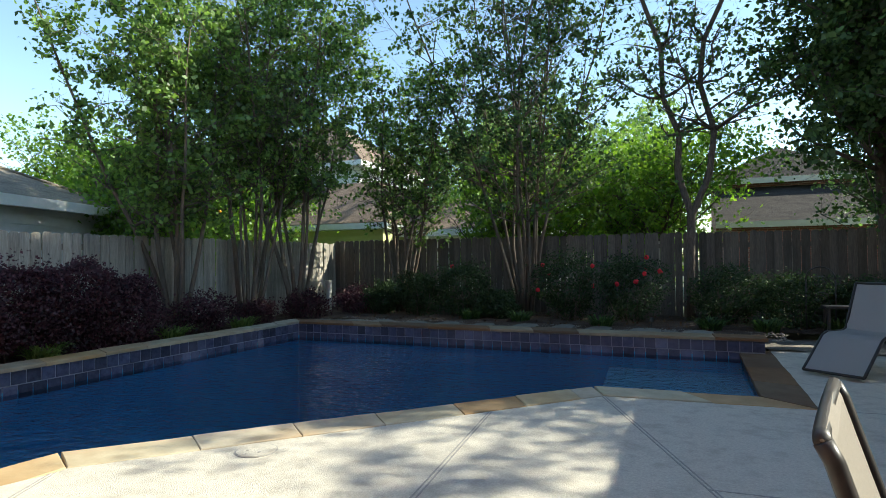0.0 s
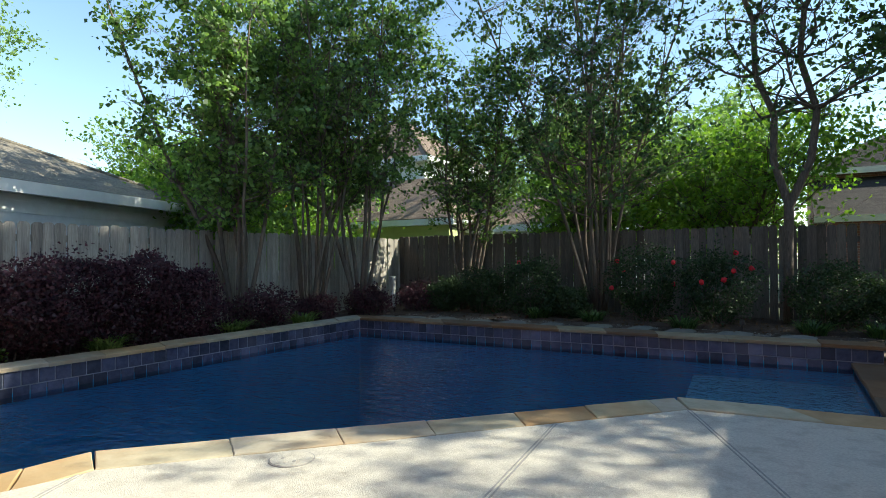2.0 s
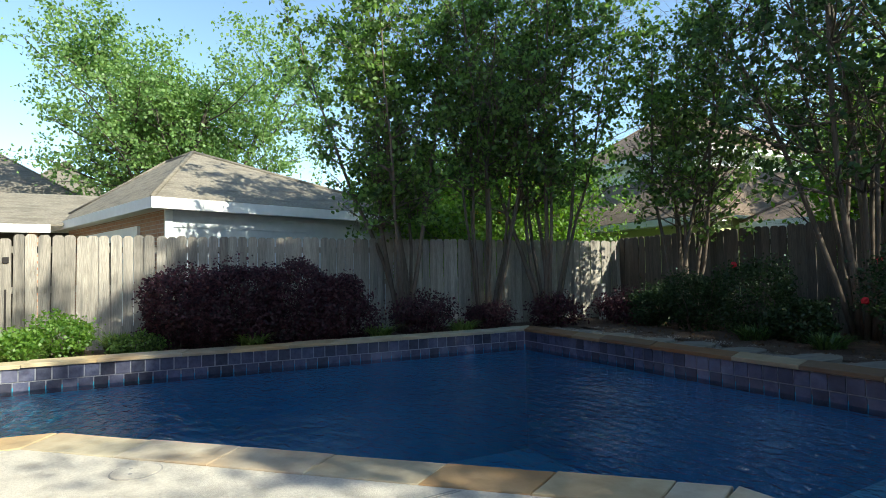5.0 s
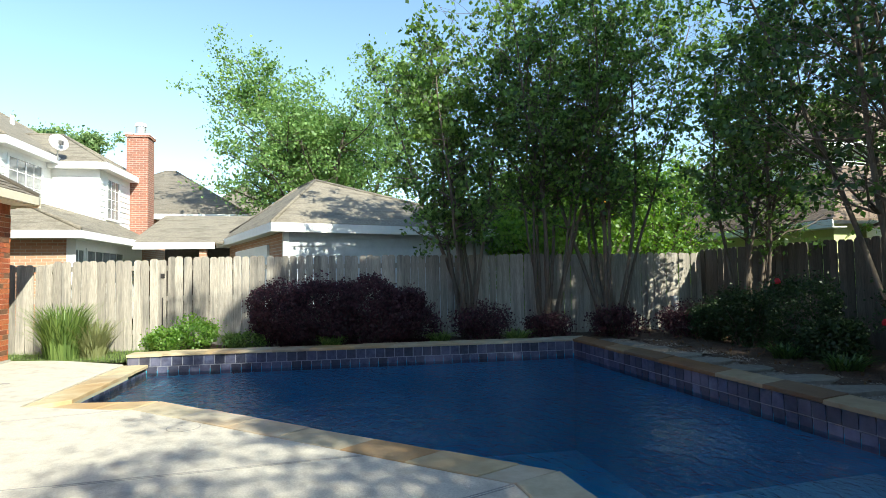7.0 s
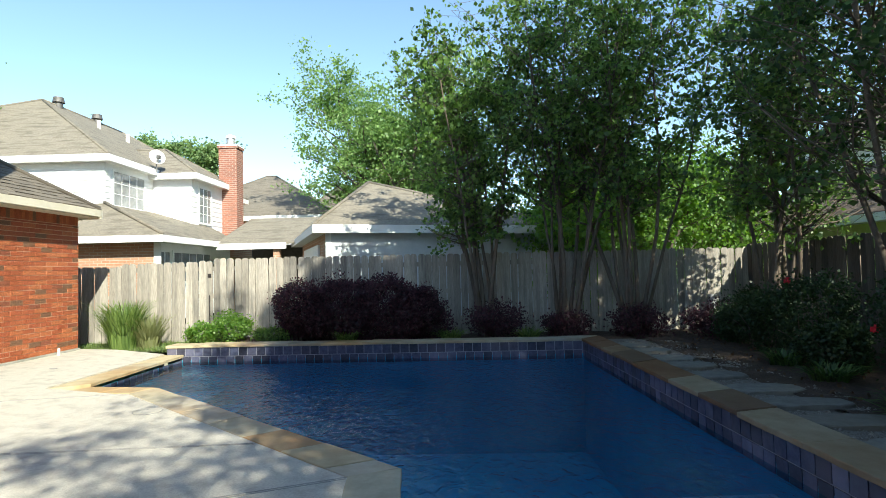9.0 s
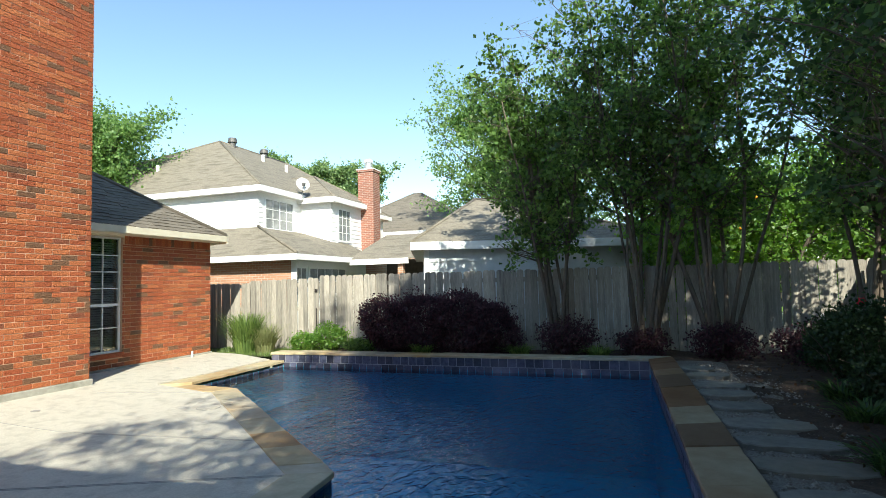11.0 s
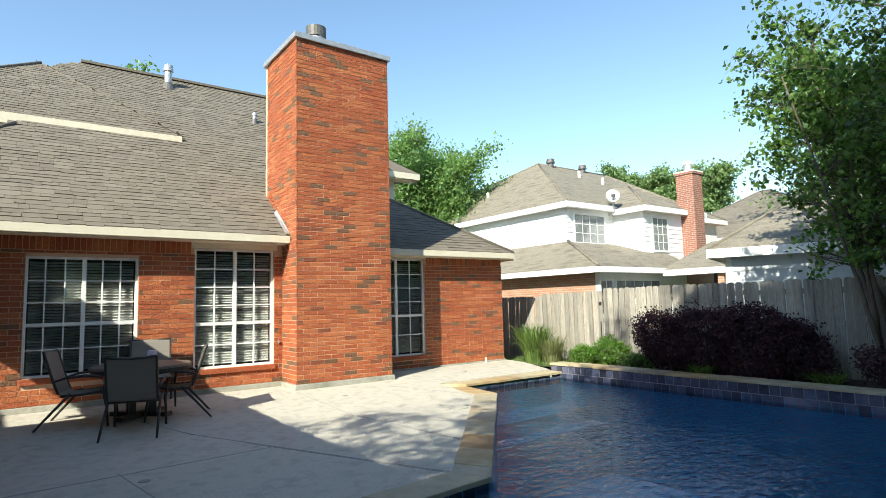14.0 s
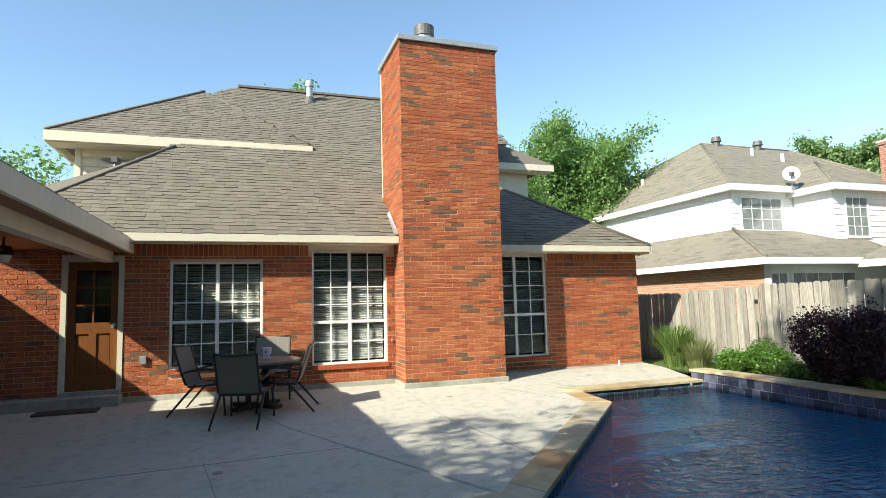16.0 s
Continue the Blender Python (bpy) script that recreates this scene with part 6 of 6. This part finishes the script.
# ---- patio furniture ----
def sling_chair(name, m, label, sling=None, group="patio dining chairs"):
    """A sling chair: dark bent tube frame, arms and legs, and a mesh seat. Local: faces +y, floor at z 0."""
    sling = sling or SLING
    c = thing(name, (0, 0, 0), label, "chair", group)
    w = 0.27
    prof = [(0, 0.30, 0.41), (0, 0.22, 0.425), (0, 0.0, 0.40), (0, -0.18, 0.395), (0, -0.235, 0.43), (0, -0.27, 0.52), (0, -0.33, 0.71), (0, -0.39, 0.905), (0, -0.405, 0.935)]
    for sx in (-1, 1):
        tubes("side_rail", [([(sx * w, y, z) for _, y, z in prof], 0.016)], DARK_METAL, c)
        tubes("leg", [([(sx * (w + 0.01), 0.26, 0.41), (sx * (w + 0.02), 0.30, 0.22), (sx * (w + 0.025), 0.32, 0.0)], [0.017, 0.016, 0.013])], DARK_METAL, c)
        tubes("leg", [([(sx * (w + 0.01), -0.10, 0.42), (sx * (w + 0.02), -0.28, 0.22), (sx * (w + 0.03), -0.47, 0.0)], [0.017, 0.016, 0.013])], DARK_METAL, c)
        tubes("armrest", [([(sx * (w + 0.02), 0.28, 0.36), (sx * (w + 0.035), 0.29, 0.52), (sx * (w + 0.045), 0.22, 0.615), (sx * (w + 0.045), 0.05, 0.635), (sx * (w + 0.04), -0.15, 0.615), (sx * (w + 0.02), -0.30, 0.57)], [0.014, 0.015, 0.018, 0.018, 0.016, 0.013])], DARK_METAL, c)
    tubes("top_rail", [([(-w, -0.405, 0.935), (-w * 0.6, -0.412, 0.92), (0, -0.415, 0.912), (w * 0.6, -0.412, 0.92), (w, -0.405, 0.935)], 0.015)], DARK_METAL, c)
    tubes("cross_rail", [([(-w, 0.30, 0.41), (w, 0.30, 0.41)], 0.014)], DARK_METAL, c)
    tubes("cross_rail", [([(-w, -0.20, 0.39), (w, -0.20, 0.39)], 0.012)], DARK_METAL, c)
    bm = bmesh.new()
    rows = []
    for k, (_, y, z) in enumerate(prof):
        rows.append([bm.verts.new((x * w, y, z + 0.006 - 0.012 * (1 - x * x))) for x in (-1, -0.5, 0, 0.5, 1)])
    for a, b in zip(rows, rows[1:]):
        for i in range(4):
            bm.faces.new((a[i], a[i + 1], b[i + 1], b[i]))
    bmesh.ops.recalc_face_normals(bm, faces=bm.faces[:])
    bmesh.ops.solidify(bm, geom=bm.faces[:], thickness=0.006)
    part("sling", bm, sling, c, "woven mesh sling")
    c.matrix_basis = m
    return c


def chair_at(x, y, faces, name="patio_chair", first=None):
    m = Matrix.Translation((x, y, deck_z(x, y))) @ pose(0, 0, 0, 0, 0, faces - 90)
    return m


CHAIR = sling_chair("patio_chair", chair_at(1.50, 2.44, 252), "dark metal patio chair with taupe mesh sling seat")
for x, y, a in ((1.98, 1.72, 163), (0.98, 1.91, -12.5), (1.12, 1.10, 84)):
    copy_thing(CHAIR, chair_at(x, y, a))

TABLE_TOP = surface("slatted_table_top", (0.10, 0.075, 0.06), (0.19, 0.15, 0.12), 9, 0.5, 0.2, stretch=(1, 12, 1))
TX, TY = 1.34, 1.72
UX, UY_ = TX - 0.14, TY - 0.13
table = thing("patio_table", (TX, TY, 0.05), "round dark patio table with a brown top", "table")
part("tabletop", cylinder(TX, TY, 0.705, 0.735, 0.62, 0.61, 40), TABLE_TOP, table, "round brown table top")
part("rim", cylinder(TX, TY, 0.655, 0.704, 0.60, 0.615, 40), DARK_METAL, table)
for k in range(4):
    a = math.radians(45 + 90 * k)
    x, y = TX + 0.17 * math.cos(a), TY + 0.17 * math.sin(a)
    part("leg", box(x - 0.04, y - 0.04, 0.06, x + 0.04, y + 0.04, 0.66, 0.006), DARK_METAL, table)
bm = bmesh.new()
for k in range(2):
    add_box(bm, -0.42, -0.06, 0, 0.42, 0.06, 0.05 + 0.004 * k, Matrix.Translation((TX, TY, 0.058)) @ pose(0, 0, 0, 0, 0, 45 + 90 * k))
part("base", bm, DARK_METAL, table)
CANDLE = surface("lilac_paper", (0.55, 0.50, 0.60), (0.72, 0.70, 0.76), 40, 0.7, 0.0)
SPOT = surface("violet_print", (0.16, 0.06, 0.28), (0.22, 0.10, 0.36), 30, 0.7, 0.0)
tin = thing("paper_tub", (UX, UY_, 0.735), "small lilac patterned paper tub on the table", "tub")
part("wall", cylinder(UX, UY_, 0.736, 0.90, 0.058, 0.066, 24), CANDLE, tin)
for k in range(5):
    a = k * 1.25
    part("print", box(UX + 0.063 * math.cos(a) - 0.012, UY_ + 0.063 * math.sin(a) - 0.012, 0.77 + 0.05 * (k % 2), UX + 0.063 * math.cos(a) + 0.012, UY_ + 0.063 * math.sin(a) + 0.012, 0.80 + 0.05 * (k % 2)), SPOT, tin)


def lounger(x, y, turn):
    """A chaise longue with a low bed and a raised back. Local: head at +x."""
    c = thing("sun_lounger", (0, 0, 0), "pale grey sling sun lounger with dark frame and raised back", "lounger")
    prof = [(-0.62, 0.05), (-0.56, 0.10), (-0.2, 0.40), (-0.1, 0.43), (0.25, 0.42), (0.34, 0.44), (0.40, 0.55), (0.62, 0.98)]
    w = 0.30
    for sy in (-1, 1):
        tubes("side_rail", [([(px, sy * w, pz) for px, pz in prof], 0.017)], DARK_METAL, c)
        tubes("leg", [([(-0.1, sy * w, 0.42), (0.05, sy * (w + 0.01), 0.2), (0.12, sy * (w + 0.01), 0.0)], 0.016)], DARK_METAL, c)
        tubes("leg", [([(0.42, sy * w, 0.5), (0.30, sy * (w + 0.01), 0.25), (0.46, sy * (w + 0.01), 0.0)], 0.016)], DARK_METAL, c)
    tubes("head_rail", [([(0.62, -w, 0.98), (0.62, w, 0.98)], 0.016)], DARK_METAL, c)
    tubes("foot_rail", [([(-0.62, -w, 0.05), (-0.62, w, 0.05)], 0.016)], DARK_METAL, c)
    bm = bmesh.new()
    rows = [[bm.verts.new((px, s * w, pz + 0.006 - 0.015 * (1 - s * s))) for s in (-1, -0.5, 0, 0.5, 1)] for px, pz in prof]
    for a, b in zip(rows, rows[1:]):
        for i in range(4):
            bm.faces.new((a[i], a[i + 1], b[i + 1], b[i]))
    bmesh.ops.solidify(bm, geom=bm.faces[:], thickness=0.006)
    part("sling", bm, SLING_PALE, c, "pale grey mesh sling")
    c.matrix_basis = pose(x, y, deck_z(x, y), 0, 0, turn)
    return c


lounger(2.07, 8.45, 54)

# wrought iron ornament by the back fence
iron = thing("garden_trellis", (2.2, 11.3, 0.1), "black scrolled iron garden trellis", "trellis")
runs = [([(2.0, 11.3, 0.1), (2.0, 11.3, 0.9)], 0.012), ([(2.4, 11.3, 0.1), (2.4, 11.3, 0.9)], 0.012)]
arc = [(2.2 + 0.2 * math.cos(math.pi * k / 10), 11.3, 0.9 + 0.2 * math.sin(math.pi * k / 10)) for k in range(11)]
runs.append((arc, 0.012))
tubes("frame", runs, DARK_METAL, iron)
for k in range(3):
    cz = 0.35 + 0.25 * k
    tubes("scroll", [([(2.2 + 0.11 * math.cos(a * 0.6) * (1 - a / 24), 11.3, cz + 0.11 * math.sin(a * 0.6) * (1 - a / 24)) for a in range(20)], 0.008)], DARK_METAL, iron, 5)
bench = thing("garden_bench", (2.6, 10.9, 0.1), "small dark garden bench in the shade", "bench")
part("seat", box(2.15, 10.7, 0.48, 3.1, 11.05, 0.52, 0.008), DARK_METAL, bench)
for px in (2.2, 3.05):
    for py in (10.74, 11.0):
        part("leg", box(px - 0.02, py - 0.02, 0.08, px + 0.02, py + 0.02, 0.48), DARK_METAL, bench)

# ---- stepping stones along the pool wall ----
step_rnd = random.Random(17)
for i, (x0, x1, y1) in enumerate(((-5.75, -5.3, 9.86), (-5.15, -4.75, 9.98), (-4.55, -4.05, 10.02), (-3.9, -3.42, 10.0), (-3.2, -2.78, 10.03), (-2.5, -2.05, 10.17), (-1.82, -1.45, 10.2), (-1.27, -0.84, 10.2), (-0.6, -0.1, 10.15), (0.15, 0.65, 10.1))):
    pts = []
    for a in range(12):
        t = 2 * math.pi * a / 12
        ex, ey = math.cos(t), math.sin(t)
        k = 1 / max(abs(ex), abs(ey)) ** 0.85
        pts.append(((x0 + x1) / 2 + (x1 - x0) / 2.25 * ex * k * step_rnd.uniform(0.9, 1.06), (9.50 + y1 + 0.12) / 2 + back_y((x0 + x1) / 2) - BACK_Y + (y1 + 0.10 - 9.50) / 2.1 * ey * k * step_rnd.uniform(0.9, 1.06)))
    bm = prism(pts, 0.06, 0.135 + step_rnd.uniform(-0.01, 0.01))
    bmesh.ops.bevel(bm, geom=[e for e in bm.edges if all(w.co.z > 0.1 for w in e.verts)], offset=0.01, segments=1, affect='EDGES')
    tagged(part("stepping_stone", bm, FLAG), "rough grey flagstone step in the gravel strip", "stepping stone", "stepping stones")
# loose pebbles
peb = np.random.default_rng(7)
v, f = [], []
for i in range(2600):
    px, py = peb.uniform(-6.2, 1.6), peb.uniform(9.6, 10.65)
    r = peb.uniform(0.008, 0.022)
    k = len(v)
    for dx, dy, dz in ((1, 0, 0), (0.2, 0.9, 0), (-0.9, 0.3, 0), (-0.2, -0.9, 0), (0, 0, 0.8)):
        v.append((px + dx * r, py + dy * r, 0.10 + dz * r + peb.uniform(0, 0.008)))
    f += [(k, k + 1, k + 4), (k + 1, k + 2, k + 4), (k + 2, k + 3, k + 4), (k + 3, k, k + 4)]
tagged(as_object("pebbles", raw_mesh("pebbles", v, f), GRAVEL), "loose pale pebbles between the stepping stones", "gravel", kind="stuff")

# skimmer lid, drains
LZ = deck_z(-2.46, 3.75)
lid = thing("skimmer_lid", (-2.46, 3.75, LZ), "round pale skimmer lid set in the deck", "skimmer lid")
part("rim", cylinder(-2.46, 3.75, LZ - 0.01, LZ + 0.001, 0.145, 0.145, 36), JOINT, lid)
part("cover", cylinder(-2.46, 3.75, LZ - 0.008, LZ + 0.004, 0.135, 0.135, 36), CONCRETE, lid)
for sx in (-0.05, 0.05):
    part("finger_hole", cylinder(-2.46 + sx, 3.75 - 0.03, LZ + 0.003, LZ + 0.006, 0.012, 0.012, 12), JOINT, lid)
for i, (x, y) in enumerate(((-1.55, 1.95), (-4.6, 1.2), (1.74, 4.65))):
    dr = thing("deck_drain", (x, y, deck_z(x, y)), "small round dark drain cover in the concrete", "drain", "deck drains")
    part("cover", cylinder(x, y, deck_z(x, y) - 0.008, deck_z(x, y) + 0.002, 0.05, 0.05, 20), JOINT, dr)

# ---- fittings on the brick house ----
outlet = thing("outlet_box", (3.02, LEFT_WALL, 0.72), "grey weatherproof outlet box on the brick wall", "outlet box")
part("cover", box(2.975, LEFT_WALL, 0.66, 3.065, LEFT_WALL + 0.05, 0.79, 0.008), VENT_METAL, outlet)
fan = thing("ceiling_fan", (4.25, 2.5, 2.42), "dark ceiling fan with a glass light under the porch", "ceiling fan")
part("rod", cylinder(4.25, 2.5, 2.30, 2.43, 0.015), DARK_METAL, fan)
part("motor", cylinder(4.25, 2.5, 2.20, 2.31, 0.10, 0.08), DARK_METAL, fan)
part("lamp", cylinder(4.25, 2.5, 2.12, 2.20, 0.06, 0.09), WHITE, fan, "frosted glass lamp")
for k in range(5):
    bm = bmesh.new()
    add_box(bm, 0.12, -0.06, -0.005, 0.62, 0.06, 0.005, Matrix.Translation((4.25, 2.5, 2.25)) @ pose(0, 0, 0, 8, 0, 72 * k + 10))
    part("blade", bm, DOOR_WOOD, fan)
mat_ = thing("door_mat", (3.9, 1.05, deck_z(3.9, 1.05)), "dark flat door mat on the concrete", "door mat")
part("mat", box(3.5, 0.88, 0.07, 4.3, 1.2, 0.10, 0.005), SHADE_DARK, mat_)
dish(4.05, -2.25, 3.98, 0.30, (-0.1, 0.5, 0.9), "grey satellite dish standing on the house roof", mat=VENT_METAL)
for x, y, h, r in ((-0.12, -5.05, 0.55, 0.09), (-3.2, -5.1, 0.55, 0.07), (-1.9, -3.7, 0.25, 0.05), (-4.2, -5.0, 0.3, 0.06)):
    z = plane_z(y)
    vp = thing("roof_vent", (x, y, z), "grey metal vent pipe standing on the roof", "roof vent", "roof vents")
    part("pipe", cylinder(x, y, z - 0.1, z + h * 0.72, r), VENT_METAL, vp)
    part("cap", cylinder(x, y, z + h * 0.72, z + h, r * 1.35, r * 1.2), VENT_METAL, vp)
    part("flashing", cylinder(x, y, z - 0.12, z + 0.10, r * 2.2, r * 1.1), DARK_VENT, vp)
bm = bmesh.new()
add_slab(bm, [(CH_X1 + 0.005, 0.90, 2.74), (CH_X1 + 0.08, 0.90, 2.74), (CH_X1 + 0.05, 0.25, plane_z(0.25) + 0.03), (CH_X1 + 0.005, 0.25, plane_z(0.25) + 0.09)], 0.02)
bmesh.ops.recalc_face_normals(bm, faces=bm.faces[:])
part("flashing", bm, VENT_METAL, roof, "bare metal flashing beside the chimney")
spigot = thing("hose_bib", (-0.98, LEFT_WALL, 0.85), "small metal hose tap on the brick wall", "tap")
part("body", cylinder(-0.98, LEFT_WALL + 0.03, 0.83, 0.88, 0.02), VENT_METAL, spigot)
lily = thing("garden_spike_light", (-5.9, 0.55, 0.09), "small pale pipe fitting by the wall", "pipe")
part("pipe", cylinder(-5.9, 0.36, 0.08, 0.20, 0.02), WHITE, lily)

# kitchen lamps seen through the window glass
GLOW = bpy.data.materials.new("warm_lamp_glass")
GLOW.use_nodes = True
GLOW.node_tree.nodes["Principled BSDF"].inputs["Emission Color"].default_value = (1.0, 0.75, 0.35, 1)
GLOW.node_tree.nodes["Principled BSDF"].inputs["Emission Strength"].default_value = 1.2
for x in (1.78, 1.98):
    lamp = thing("pendant_lamp", (x, -0.9, 2.0), "lit amber glass pendant lamp inside the window", "lamp", "kitchen pendants")
    part("shade", cylinder(x, -0.9, 1.99, 2.07, 0.09, 0.03), GLOW, lamp)
    part("cord", cylinder(x, -0.9, 2.07, 2.59, 0.006), DARK_METAL, lamp)

# ---- small things in the beds ----
latch = thing("gate_latch", (-7.97, 2.0, 1.36), "black metal latch on the board fence", "latch")
part("plate", box(-7.985, 1.965, 1.32, -7.955, 2.035, 1.40, 0.004), DARK_METAL, latch)
# Dark strip drawn for the shadowy gap between two fence sections.
part("gap_strap", box(-7.982, 1.985, 0.15, -7.972, 2.010, 1.30), DARK_METAL, latch)
standpipe = thing("garden_standpipe", (-6.6, 12.1, 0.1), "pale standpipe by the back fence", "standpipe")
part("pipe", cylinder(-7.55, 11.9, 0.05, 0.75, 0.07), VENT_METAL, standpipe)
part("cap", cylinder(-7.55, 11.9, 0.75, 0.80, 0.085), VENT_METAL, standpipe)
pl = thing("path_light", (-0.3, 10.75, 0.1), "small dark path light in the mulch", "path light")
part("stake", cylinder(-0.3, 10.75, 0.05, 0.20, 0.012), DARK_METAL, pl)
part("head", cylinder(-0.3, 10.75, 0.20, 0.27, 0.045, 0.03), DARK_METAL, pl)
# lawn blades beside the house
rng_l = np.random.default_rng(31)
v, f = [], []
for i in range(5200):
    x, y = rng_l.uniform(-7.95, -6.66), rng_l.uniform(-0.4, 2.0)
    h, a, w = rng_l.uniform(0.03, 0.09), rng_l.uniform(0, 6.28), 0.004
    dx, dy = math.cos(a), math.sin(a)
    k = len(v)
    v += [(x - dy * w, y + dx * w, 0.0), (x + dy * w, y - dx * w, 0.0), (x + dx * 0.03, y + dy * 0.03, 0.02 + h)]
    f.append((k, k + 1, k + 2))
tagged(as_object("lawn_grass", raw_mesh("lawn_grass", v, f), LEAF_GRASS), "short bright lawn grass beside the house", "grass", kind="stuff")
# fallen leaves on the mulch
pts_l = np.stack([rng_l.uniform(-6.3, 3, 420), rng_l.uniform(10.3, 12.6, 420), np.full(420, 0.14)], 1)
tagged(as_object("leaf_litter", leaf_mesh("leaf_litter", pts_l, 0.05, rng_l, up=0.0), surface("dry_leaf", (0.07, 0.04, 0.02), (0.15, 0.09, 0.045), 9, 0.9, 0.0, island=0.3)), "dry brown leaf litter scattered on mulch", "leaf litter", kind="stuff")
